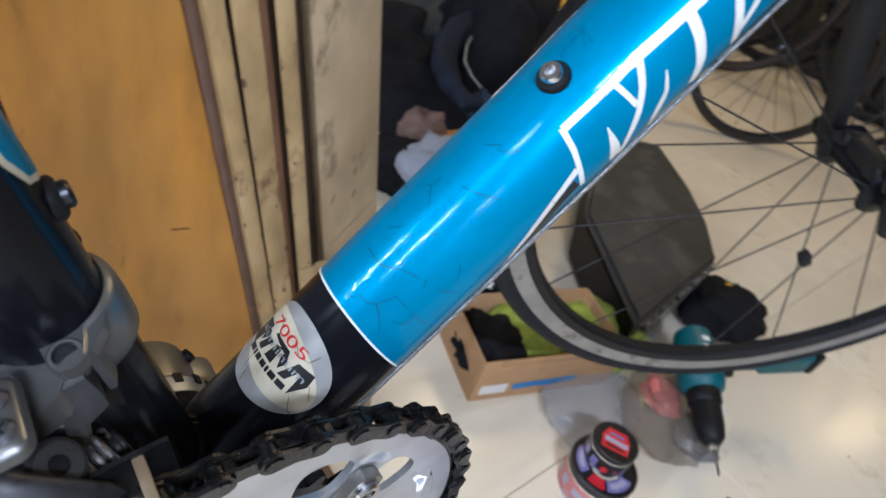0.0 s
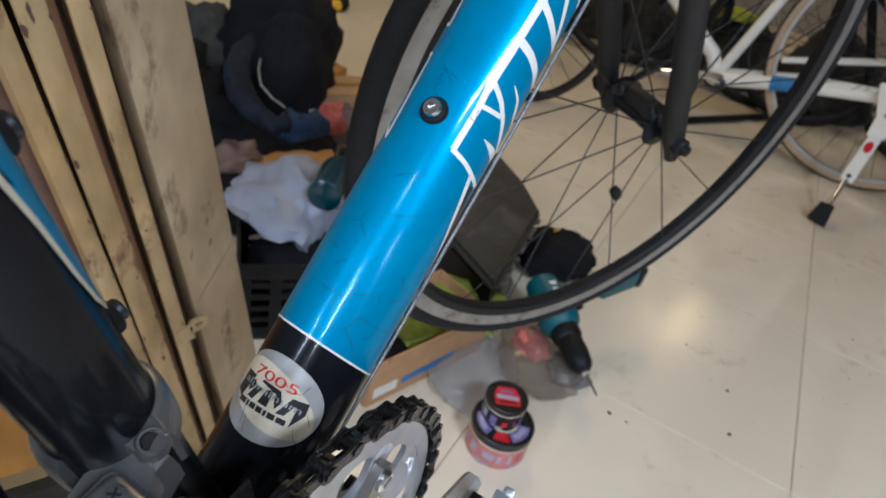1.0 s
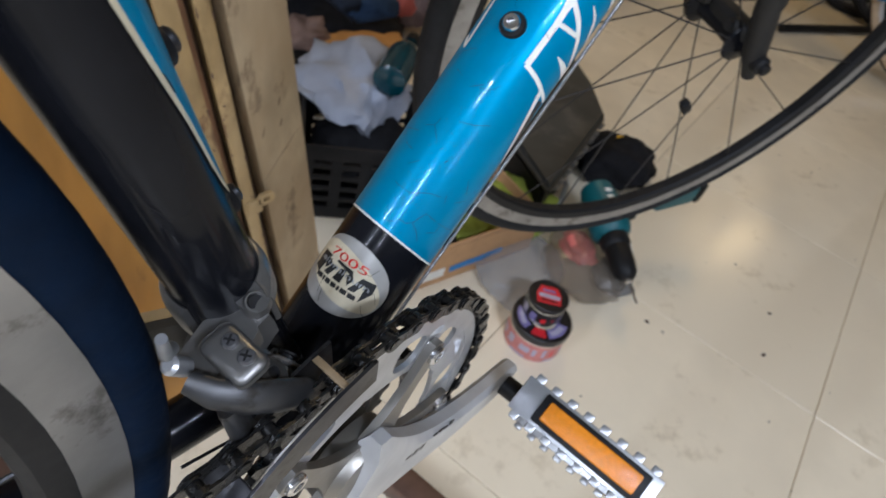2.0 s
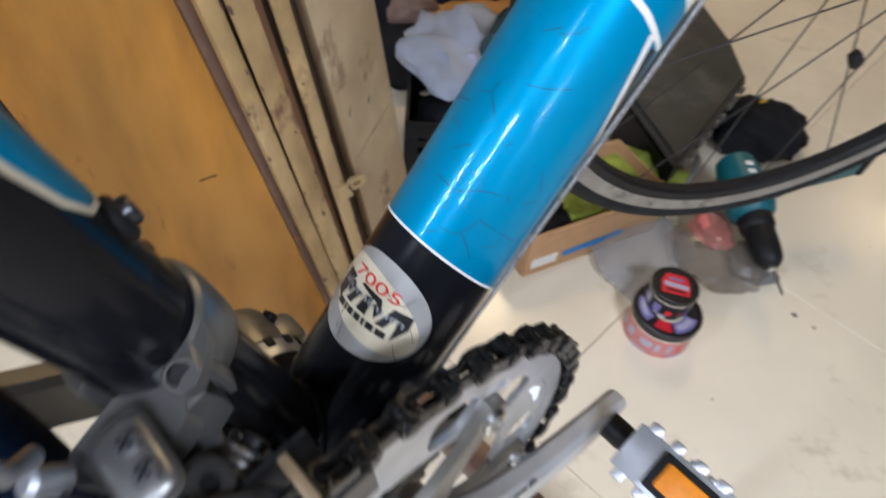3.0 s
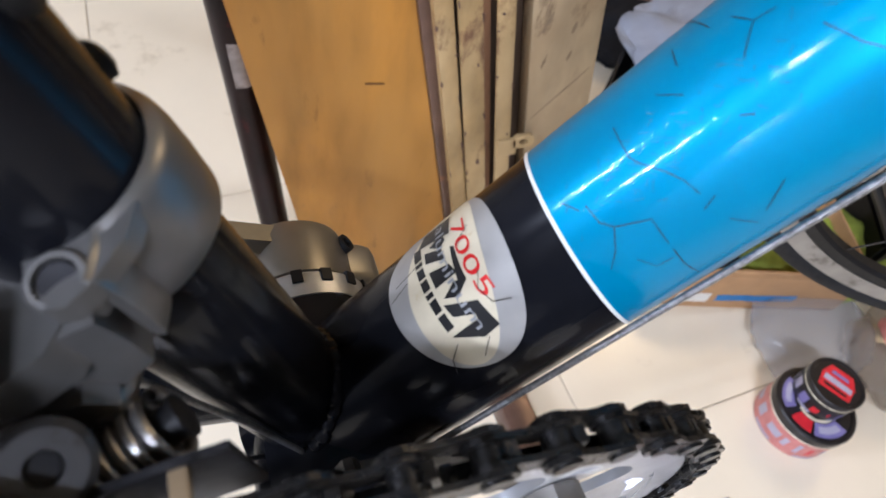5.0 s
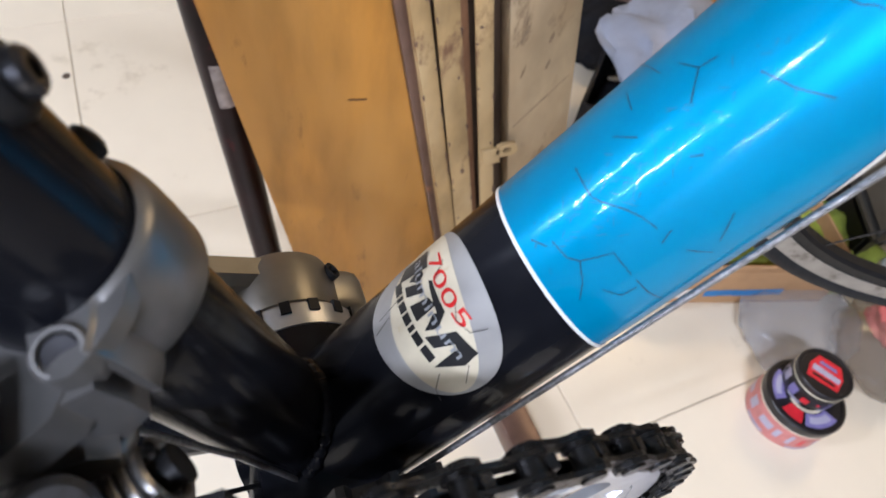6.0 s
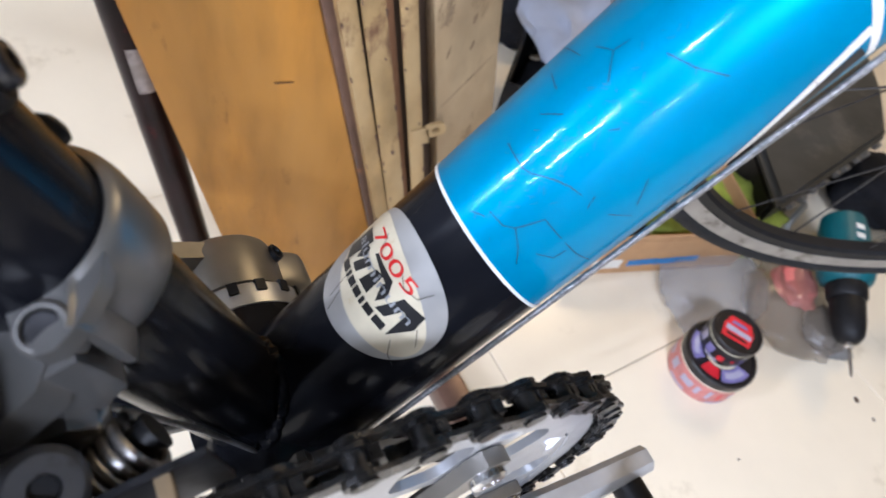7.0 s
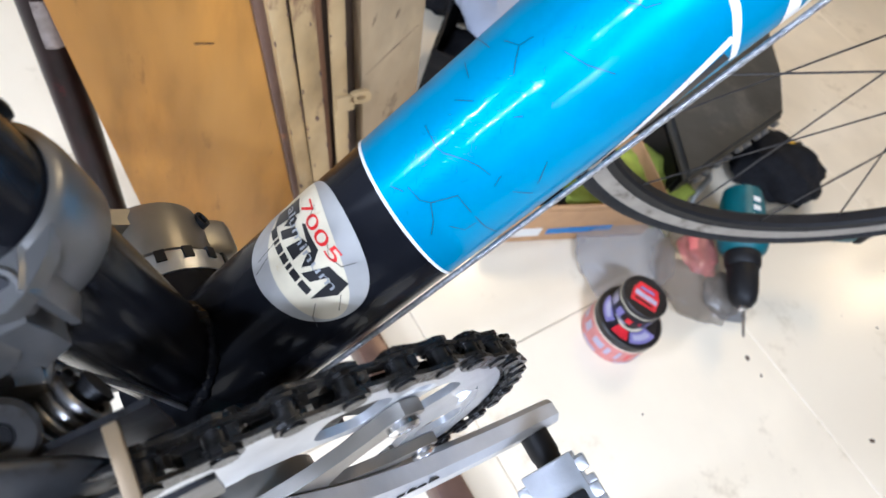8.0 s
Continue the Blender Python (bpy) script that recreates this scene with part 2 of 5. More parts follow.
part("badge_panel", disc_on(B(), on_down, R_DOWN, ellipse(0.0675, 0.0005, 0.0212, 0.0105, radians(-77.5)), 0.00045), CREAM, down_tube, "cream middle of the badge")


def badge_text(text, s0, height, d0, d1, slant, mat, name, h=0.00075):
    k = 180 / math.pi / R_DOWN
    width = (d1 - d0) / k
    bm = letters(B(), text, None, height, width, lambda x, y: on_down(s0 + y + x * slant, d0 + x * k, h))
    return part(name, bm, mat, down_tube, smooth=0)


badge_text("7005", 0.0722, 0.0037, -26, 25.5, 0.045, RED_INK, "badge_number")
for corners in ([(0.0715, -39.7), (0.0716, -22.0), (0.0619, -27.9), (0.0634, -40.6)],
                [(0.0693, -26.9), (0.0702, -19.1), (0.0684, -15.3), (0.0654, -21.9)],
                [(0.0639, -20.2), (0.0689, -14.4), (0.069, -6.6), (0.0638, -12.1)],
                [(0.0641, -5.2), (0.0697, -2.1), (0.0707, 5.1), (0.0643, 6.0)],
                [(0.0712, -11.9), (0.0722, -9.9), (0.072, 12.0), (0.0698, 13.8)],
                [(0.0651, 13.5), (0.0691, 8.3), (0.0718, 12.1), (0.0684, 17.4)],
                [(0.0642, 16.4), (0.0707, 23.6), (0.0701, 30.8), (0.0647, 24.7)],
                [(0.0705, 23.3), (0.0718, 24.7), (0.0725, 42.0), (0.069, 34.6)],
                [(0.0725, 42.0), (0.068, 43.4), (0.0617, 33.5), (0.0687, 33.0)]):
    part("badge_shape", quad_on(B(), on_down, R_DOWN, corners, 0.0006), BLACK_INK, down_tube, "bold black slanted shape", smooth=0)
badge_text("aluminum", 0.0677, 0.0026, -34, 38, 0.0008, GREY_INK, "badge_lettering", 0.0009)
for d, w in ((-28, 10.5), (-16, 3.2), (-11.3, 7), (-2.8, 7), (5.8, 3.2), (10.6, 8), (20.4, 9.5)):
    a = 0.0605 + (d + 28) * 0.000018
    bm = B()
    quad_on(bm, on_down, R_DOWN, [(a, d), (a + 0.0021, d - 0.5), (a + 0.0021 + w * 0.00002, d + w - 0.5), (a + w * 0.00002, d + w)], 0.0006, 3)
    part("badge_bar", bm, BLACK_INK, down_tube, smooth=0)

# white angular outlines of the large decal
bm = B()
for pts, w in (([(0.1812, 39.5), (0.200, 41), (0.2115, 39.5), (0.225, 41.5), (0.24, 43), (0.27, 46), (0.36, 50)], [0.0026] * 12 + [0.0034]),
               ([(0.1812, 38), (0.1797, 58), (0.1776, 76), (0.1757, 97)], 0.0020), ([(0.1768, 75), (0.1665, 82.5), (0.1566, 90), (0.146, 99.5), (0.133, 114)], 0.0024),
               ([(0.2117, 42), (0.2075, 60.5), (0.2024, 77), (0.1960, 93), (0.1915, 106)], 0.0024), ([(0.2014, 42), (0.2030, 70)], 0.0020),
               ([(0.1918, 65), (0.1910, 83), (0.1897, 104)], [0.0004, 0.0012, 0.0022, 0.0030, 0.0038, 0.0044, 0.0048]), ([(0.2162, 65), (0.2132, 82.5), (0.2080, 95), (0.2045, 107)], [0.0004, 0.0010, 0.0014, 0.0018, 0.0022, 0.0027]),
               ([(0.2312, 44), (0.2297, 65), (0.2270, 87), (0.2230, 104)], 0.0038), ([(0.2490, 46), (0.2445, 72), (0.2420, 90), (0.2408, 106)], 0.0034),
               ([(0.2600, 66), (0.2500, 82), (0.2420, 95)], 0.0026), ([(0.275, 48), (0.270, 75), (0.262, 100)], 0.003)):
    band(bm, on_down, R_DOWN, pts, w)
part("decal_outline", bm, WHITE_LINE, down_tube, "white angular decal outlines", smooth=0)
bm = B()
for pts, w in (([(0.1800, -52), (0.1746, -39), (0.2130, -45.5), (0.2146, -58)], 0.0018), ([(0.2290, -60), (0.2268, -42.5), (0.2400, -48), (0.262, -52)], 0.0018)):
    band(bm, on_down, R_DOWN, pts, w)
part("decal_outline", bm, WHITE_LINE, down_tube, "white angular decal outlines", smooth=0)
part("decal_shadow", band(B(), on_down, R_DOWN, [(0.1745, 88), (0.166, 92), (0.156, 100), (0.145, 110), (0.136, 122)], 0.0040, 0.0003), BLACK_INK, down_tube, smooth=0)

# fine cracks in the lacquer
rng = random.Random(4)
bm = B()
known = [[(0.101, 17.7), (0.1013, 28.6), (0.103, 34.3), (0.1061, 38), (0.1091, 41.2), (0.1086, 56.7)], [(0.103, 34.3), (0.1003, 44.7), (0.0974, 51.4)],
         [(0.1129, -7.4), (0.1124, 11.3), (0.1132, 16.4), (0.1161, 27.4), (0.1175, 35.1), (0.1182, 44.1)], [(0.122, -7.4), (0.1257, 2.5)],
         [(0.1363, 6), (0.1387, -0.6), (0.141, -6.6), (0.139, -17.4)], [(0.141, -6.6), (0.1446, -4.6)], [(0.1334, -52.9), (0.1349, -29.9), (0.1355, -20.9)],
         [(0.1301, 61.5), (0.1248, 71.7)], [(0.1193, 63.5), (0.1224, 76.3)], [(0.1023, 54.2), (0.1041, 64.1), (0.1074, 65.4)], [(0.1085, 60.9), (0.1081, 73.2), (0.1086, 87.5)],
         [(0.0975, 9.7), (0.0995, 18.1)], [(0.1306, 25.7), (0.1324, 28.7)], [(0.1287, -27.3), (0.1277, -13.1)], [(0.1171, 51.8), (0.12, 49)], [(0.1477, 14.6), (0.1498, 29.5), (0.1533, 43.8)], [(0.1616, 2.4), (0.1651, 13.7)]]
for pts in known:
    band(bm, on_down, R_DOWN, pts, 0.0002, 0.00042)
for i in range(16):
    s0, d0 = rng.uniform(0.150, 0.235), rng.uniform(-62, 100)
    turn = rng.uniform(0, 2 * math.pi)
    for arm in range(rng.choice((1, 2, 2, 3))):
        s, d, a = s0, d0, turn + arm * 2.1 + rng.uniform(-0.3, 0.3)
        pts = [(s, d)]
        for j in range(rng.choice((2, 3, 4))):
            a += rng.uniform(-0.5, 0.5)
            step = rng.uniform(0.0010, 0.0022)
            s, d = s + math.cos(a) * step, d + math.sin(a) * step * 180 / math.pi / R_DOWN
            pts.append((s, d))
        if len(pts) > 1:
            band(bm, on_down, R_DOWN, pts, rng.uniform(0.00008, 0.0002), 0.00042)
for pts in ([(0.0755, 12), (0.0735, 20), (0.0745, 30), (0.0785, 34)], [(0.0620, 38), (0.0585, 44), (0.0570, 52)], [(0.0525, -3), (0.0580, -8)], [(0.0615, -14), (0.0545, -10)], [(0.0770, -16), (0.0730, -8)], [(0.0690, 44), (0.0650, 52)]):
    band(bm, on_down, R_DOWN, pts, 0.00018, 0.0011)
tagged(part("lacquer_crack", bm, BLACK_INK, down_tube, "hairline cracks in the lacquer", smooth=0), kind="stuff")

# fine scuffs; their bright colour paints the sparkle round the highlight
SCUFF_GLINT = material("glinting_scuff", (0.16, 0.42, 0.60), 0.12, 0.6, 0.2, 200)
bm = B()
for i in range(110):
    s, d = rng.gauss(0.118, 0.016), rng.gauss(14, 9)
    if s < LINE + 0.004:
        continue
    a = rng.choice((0.6, 0.9, 2.3, 2.6)) + rng.uniform(-0.2, 0.2)
    n = rng.uniform(0.0006, 0.0022)
    band(bm, on_down, R_DOWN, [(s, d), (s + math.cos(a) * n, d + math.sin(a) * n * 180 / math.pi / R_DOWN)], 0.00008, 0.0004)
tagged(part("scuff", bm, SCUFF_GLINT, down_tube, "fine scuffs in the lacquer, coloured bright for the highlight's sparkle", smooth=0), kind="stuff")

# bottle bolts on the down tube
for s in (0.1907, 0.2550):
    m = frame_of(on_down(s, 3, -0.001), on_down(s, 3, 1) - on_down(s, 3, 0))
    boss = part("bottle_boss", lathe(B(), [(0.0056, 0), (0.0056, 0.0016), (0.0050, 0.0024), (0.0034, 0.0024), (0.0034, 0.001)], m, 24), BLACK_PLASTIC, bike, "black washer")
    part("bolt", lathe(B(), [(0.0037, 0.002), (0.0037, 0.0042), (0.0031, 0.0052), (0.0018, 0.0052), (0.0016, 0.0028), (0.0001, 0.0026)], m, 24), STEEL, boss, "steel socket-head bolt")

# seat tube with its blue inlay
seat_tube = part("seat_tube", sweep(B(), [BBC, BBC + SEAT * 0.2, BBC + SEAT * 0.5], R_SEAT, 64), BLACK, bike, "black seat tube")
edge = [(0.149, 0), (0.1495, 12), (0.1515, 27), (0.158, 38), (0.168, 45), (0.1848, 52), (0.2066, 65), (0.2187, 71), (0.24, 80), (0.30, 95)]
outline = [(s, -d) for s, d in edge[::-1]] + edge[1:]
bm = B()
rows = [[bm.verts.new(on_seat(s, d * f, 0.0003)) for f in (-1, -0.75, -0.5, -0.25, 0, 0.25, 0.5, 0.75, 1)] for s, d in edge[1:]]
for a, b in zip(rows, rows[1:]):
    for i in range(8):
        bm.faces.new((a[i], a[i + 1], b[i + 1], b[i]))
part("blue_inlay", bm, BLUE, seat_tube, "blue teardrop panel")
part("inlay_line", band(B(), on_seat, R_SEAT, outline, 0.0014, 0.0005), CREAM, seat_tube, "cream pinstripe", smooth=0)
for s in (0.141, 0.1955):
    m = frame_of(on_seat(s, 0, -0.001), SEAT_FRONT)
    boss = part("bottle_boss", lathe(B(), [(0.0050, 0), (0.0048, 0.0018), (0.0040, 0.0026), (0.0032, 0.0026)], m, 20), BLACK_PLASTIC, bike)
    part("bolt", lathe(B(), [(0.0030, 0.002), (0.0030, 0.0040), (0.0024, 0.0047), (0.0014, 0.0047), (0.0013, 0.003)], m, 20), DARK_STEEL, boss, "dark socket-head bolt")

part("cable_clip", lathe(B(), [(0.0030, 0), (0.0029, 0.0022), (0.0018, 0.0030)], frame_of(on_seat(0.1225, -38, -0.001), on_seat(0.1225, -38, 1) - on_seat(0.1225, -38, 0)), 18), BLACK_PLASTIC, seat_tube, "black cable clip")

# bottom bracket, stays, upper frame
part("bottom_bracket_shell", lathe(B(), [(0.0205, -0.034), (0.0215, -0.032), (0.0215, 0.032), (0.0205, 0.034)], frame_of(BBC, DRIVE), 40), BLACK, bike)
cup = part("bearing_cup", lathe(B(), [(0.0205, 0.027), (0.0218, 0.028), (0.0218, 0.0350), (0.0205, 0.0363), (0.014, 0.0363)], frame_of(BBC, -DRIVE), 48), SILVER, bike, "notched alloy bearing cup")
for i in range(16):
    m = frame_of(BBC, -DRIVE) @ Matrix.Rotation(2 * math.pi * i / 16, 4, "Z") @ pose(0.0217, 0, 0.0341)
    part("notch", block(B(), m, (0.0016, 0.0032, 0.0040)), BLACK_PLASTIC, cup)
bm = B()
for k in range(5):
    block(bm, frame_of(BBC, -DRIVE) @ Matrix.Rotation(radians(66 + k * 5), 4, "Z") @ pose(0.02192, 0, 0.0300), (0.0003, 0.0012, 0.0018))
part("printed_mark", bm, BLACK_INK, cup)
# lumpy weld seam where the two tubes meet
seam = []
for i in range(81):
    g = radians(-100 + 200 * i / 80)
    p = BBC + (SEAT_FRONT * math.cos(g) + DRIVE * math.sin(g)) * R_SEAT
    z = 0.02
    while z < 0.08:
        q = p + SEAT * z - BBC
        if (q - DOWN * q.dot(DOWN)).length > R_DOWN and q.dot(DOWN) > 0:
            break
        z += 0.0003
    seam.append(p + SEAT * z)
part("weld_bead", sweep(B(), seam, [0.0021 + 0.00022 * math.sin(i * 1.3) + 0.0003 * math.sin(i * 0.37) for i in range(81)], 10), BLACK, bike, "lumpy black weld seam")
for side in (-1, 1):
    part("chain_stay", sweep(B(), [BBC + Vector((-0.006, 0.020 * side, -0.010)), BBC + Vector((-0.045, 0.030 * side, -0.023)), BBC + Vector((-0.11, 0.041 * side, -0.018)), BBC + Vector((-0.2, 0.052 * side, 0.006)), BBC + Vector((-0.405, 0.062 * side, 0.052))], [0.0125, 0.0125, 0.0115, 0.0100, 0.008], 20), BLACK, bike)
    part("seat_stay", sweep(B(), [BBC + Vector((-0.405, 0.062 * side, 0.052)), BBC + Vector((-0.27, 0.032 * side, 0.25)), BBC + SEAT * 0.47 + Vector((0, 0.014 * side, 0))], 0.008, 16), BLACK, bike)
head_low = BBC + DOWN * 0.615
STEER = Vector((-0.31, 0, 0.951)).normalized()
part("head_tube", sweep(B(), [head_low - STEER * 0.03, head_low + STEER * 0.11], 0.019, 32), BLUE, bike)
part("top_tube", sweep(B(), [BBC + SEAT * 0.46, head_low + STEER * 0.085], 0.0165, 32), BLUE, bike)
part("seat_post", sweep(B(), [BBC + SEAT * 0.49, BBC + SEAT * 0.72], 0.0125, 24), BLACK, bike)
part("saddle", sweep(B(), [BBC + SEAT * 0.74 + Vector((x, 0, z)) for x, z in ((-0.12, 0.012), (-0.1, 0.01), (-0.04, 0), (0.06, 0.002), (0.14, -0.002), (0.15, -0.006))], [0.05, 0.07, 0.062, 0.03, 0.02, 0.008], 20, True, 0.35), BLACK_PLASTIC, bike)

# gear cable under the down tube, and one down the seat tube
CABLE = material("braided_cable", (0.29, 0.29, 0.29), 0.36, 0.8, 0.45, 900, bump=0.0004)
path = [on_down(s, 97 - s * 4, 0.0011 + 0.008 * s) for s in (0.012, 0.1, 0.2, 0.3, 0.4, 0.55)]
part("gear_cable", sweep(B(), path, 0.0008, 10), CABLE, bike, "grey braided gear cable")
part("gear_cable", sweep(B(), [on_seat(0.012, 96, 0.001), on_seat(0.05, 104, 0.0012), on_seat(0.088, 112, 0.004)], 0.0007, 8), CABLE, bike, "thin steel gear cable")
part("gear_cable", sweep(B(), [BBC + Vector((-0.006, -0.010, 0.006)), BBC + Vector((-0.06, -0.014, 0.036))], 0.0007, 8), BLACK_PLASTIC, bike)

# chainrings, spider, right crank
RY = -0.0448
ring_at = frame_of(BBC + Vector((0, RY, 0)), DRIVE, (1, 0, 0))


def toothed(bm, m, count, r_root, r_tip, r_in, thick):
    pts = []
    for i in range(count):
        for f, r in ((0.0, r_root), (0.26, r_root), (0.42, r_tip), (0.58, r_tip), (0.74, r_root)):
            a = 2 * math.pi * (i + f) / count
            pts.append((r * math.cos(a), r * math.sin(a)))
    inner = [(r_in * math.cos(2 * math.pi * (i + f) / count), r_in * math.sin(2 * math.pi * (i + f) / count)) for i in range(count) for f in (0, 0.26, 0.42, 0.58, 0.74)]
    n = len(pts)
    v = [[bm.verts.new(m @ Vector((x, y, z))) for x, y in ps] for ps, z in ((pts, -thick / 2), (pts, thick / 2), (inner, thick / 2), (inner, -thick / 2))]
    for a, b in zip(v, v[1:] + v[:1]):
        for i in range(n):
            bm.faces.new((a[i], a[(i + 1) % n], b[(i + 1) % n], b[i]))
    return bm


# darker copy of the crank alloy, its weaker light put into the colour
CRANK_SHADED = material("shaded_grey_alloy", (0.26, 0.24, 0.21), 0.38, 0.8, 0.14, 60, dirt=(0.2, 0.18, 0.15), dirt_at=0.66, second=(0.28, 0.265, 0.245))
GREASY = material("greasy_black_steel", (0.035, 0.034, 0.034), 0.28, 0.8, 0.4, 160, dirt=(0.012, 0.011, 0.010), dirt_at=0.5, bump=0.0003)
chainring = part("chainring", lathe(B(), [(0.0765, -0.0014), (0.0842, -0.0014), (0.0846, 0.0), (0.0842, 0.0015), (0.0765, 0.0015)], ring_at, 132, True), SILVER, bike, "worn silver outer chainring")
part("teeth", toothed(B(), ring_at, 44, 0.0855, 0.0915, 0.0843, 0.0026), GREASY, chainring, "dark greasy teeth")
ARM = 57


def slotted_plate(bm, m, r_in, r_out, slots, r0, r1, half, thick):
    """A flat ring with rounded slots at the angles given; every slot is framed by its own sector."""
    edges = sorted(slots)
    n = 48
    for k, mid in enumerate(edges):
        before = (mid + (edges[k - 1] - (360 if k == 0 else 0))) / 2
        after = (mid + (edges[(k + 1) % len(edges)] + (360 if k == len(edges) - 1 else 0))) / 2
        rim, hole = [], []
        for i in range(n):
            a = 2 * math.pi * (i + 0.5) / n
            c, d = math.cos(a), math.sin(a)
            q = 1 / max(abs(c), abs(d))
            u, v = c * q, d * q
            rim.append((mid + (u * (after - mid) if u > 0 else -u * (before - mid)), (r_in + r_out) / 2 + v * (r_out - r_in) / 2))
            e = (abs(c) ** 3 + abs(d) ** 3) ** (-1 / 3)
            hole.append((mid + c * e * half, (r0 + r1) / 2 + d * e * (r1 - r0) / 2))
        loops = [[bm.verts.new(m @ Vector((r * math.cos(radians(g)), r * math.sin(radians(g)), z))) for g, r in ps] for ps, z in ((rim, thick / 2), (hole, thick / 2), (hole, -thick / 2), (rim, -thick / 2))]
        for p, q in zip(loops, loops[1:] + loops[:1]):
            for i in range(n):
                bm.faces.new((p[i], p[(i + 1) % n], q[(i + 1) % n], q[i]))
    bmesh.ops.remove_doubles(bm, verts=bm.verts, dist=0.00008)
    return bm


part("web", slotted_plate(B(), ring_at, 0.0530, 0.0770, [ARM + 72 * k + d for k in range(5) for d in (-14, 14)], 0.0570, 0.0745, 8.0, 0.0023), SILVER, chainring, "slotted silver web")
part("chainring", toothed(B(), ring_at @ pose(0, 0, -0.0085), 28, 0.0500, 0.0545, 0.0420, 0.0026), DARK_STEEL, bike, "black middle chainring")
part("chainring", toothed(B(), ring_at @ pose(0, 0, -0.017), 22, 0.0400, 0.0445, 0.0300, 0.0026), DARK_STEEL, bike, "small black inner chainring")
bm = lathe(B(), [(0.0215, -0.006), (0.0225, 0.004), (0.0195, 0.0095), (0.011, 0.0115), (0.0105, 0.008), (0.0001, 0.008)], ring_at, 40)
spider = part("spider", bm, CRANK_SHADED, bike, "grey five-armed crank spider")
for i in range(5):
    m = ring_at @ Matrix.Rotation(radians(ARM + 72 * i), 4, "Z")
    bm = prism(B(), [(0.018, -0.0135), (0.024, -0.0100), (0.034, -0.0064), (0.046, -0.0048), (0.058, -0.0050), (0.065, -0.0058), (0.0690, -0.0042), (0.0702, 0), (0.0690, 0.0042), (0.065, 0.0058), (0.058, 0.0050), (0.046, 0.0048), (0.034, 0.0064), (0.024, 0.0100), (0.018, 0.0135)], m @ pose(0, 0, 0.0014), 0.0038)
    bmesh.ops.bevel(bm, geom=[e for e in bm.edges if e.calc_face_angle(0) > 1.0], offset=0.0012, segments=3, affect="EDGES")
    part("spider_arm", bm, CRANK_SHADED, spider)
    part("chainring_bolt", lathe(B(), [(0.0046, 0.005), (0.0046, 0.0068), (0.0038, 0.0076), (0.0024, 0.0076), (0.0022, 0.0055), (0.0001, 0.0055)], m @ pose(0.0640, 0, 0), 20), STEEL, spider, "polished chainring bolt")


def crank(m, y_root, y_tip, length, mat, root=0.003, sag=0.0):
    """A crank arm along m's x axis that swings out from y_root to y_tip."""
    bm = B()
    rings = []
    for i in range(25):
        u = i / 24
        x = -0.012 + u * (length + 0.022)
        half = 0.0140 * (1 - u) + 0.0108 * u + root * max(0, 1 - u * 1.9) ** 2
        y = y_root + (y_tip - y_root) * (3 * u * u - 2 * u ** 3)
        t = 0.0062 * (1 - u) + 0.0056 * u
        if i in (0, 24):
            half *= 0.82
        pts = [(-half, -t * 0.55), (-half * 0.8, -t), (half * 0.8, -t), (half, -t * 0.55), (half, t * 0.5), (half * 0.72, t), (-half * 0.72, t), (-half, t * 0.5)]
        rings.append([bm.verts.new(m @ Vector((x, a - sag * math.sin(math.pi * u), y + b))) for a, b in pts])
    for a, b in zip(rings, rings[1:]):
        for k in range(8):
            bm.faces.new((a[k], a[(k + 1) % 8], b[(k + 1) % 8], b[k]))
    bm.faces.new(rings[0])
    bm.faces.new(rings[-1])
    return part("crank_arm", bm, mat, bike, "grey alloy crank arm", smooth=32)


# lighter copy of the crank alloy, for the arm that catches more light
CRANK_LIT = material("lit_grey_alloy", (0.58, 0.58, 0.585), 0.42, 0.45, 0.1, 60, dirt=(0.28, 0.26, 0.23), dirt_at=0.68)
CRANK = radians(-25)
right_at = frame_of(BBC, DRIVE, (math.cos(CRANK), 0, math.sin(CRANK)))
right_crank = crank(right_at, 0.0540, 0.0560, 0.146, CRANK_LIT, 0.0190, 0.010)
bm = B()
for i in range(8):
    block(bm, right_at @ pose(0.028 + i * 0.0062, 0, 0.0602), (0.0042, 0.0042 if i % 3 else 0.002, 0.0006))
part("worn_print", bm, BLACK_INK, right_crank)
left_at = frame_of(BBC, -DRIVE, (-math.cos(CRANK), 0, -math.sin(CRANK)))
left_crank = crank(left_at, 0.0530, 0.0640, 0.142, CRANK_SHADED)
bm = B()
lathe(bm, [(0.0165, 0.0375), (0.0185, 0.0385), (0.0195, 0.0530), (0.0180, 0.0575), (0.009, 0.058)], frame_of(BBC, -DRIVE), 40)
block(bm, left_at @ pose(-0.0170, 0.0, 0.0475), (0.020, 0.025, 0.0185), 0.005, 3)
part("pinch_clamp", bm, CRANK_SHADED, left_crank, "grey split clamp of the crank")
for x, z in ((0.0190, 0.0090), (0.0240, -0.0030)):
    m = frame_of(BBC + Vector((x - 0.0008, 0.0515, z)), (0.75, 0.1, 0.65))
    part("pinch_bolt", lathe(B(), [(0.0030, -0.004), (0.0030, 0.0008), (0.0019, 0.0008), (0.0018, -0.002), (0.0001, -0.002)], m, 18), BLACK_PLASTIC, left_crank, "recessed pinch bolt")

# pedals
ORANGE = material("orange_reflector", (0.80, 0.26, 0.015), 0.25, 0, 0.1, 300, coat=0.4, bump=0.0004)


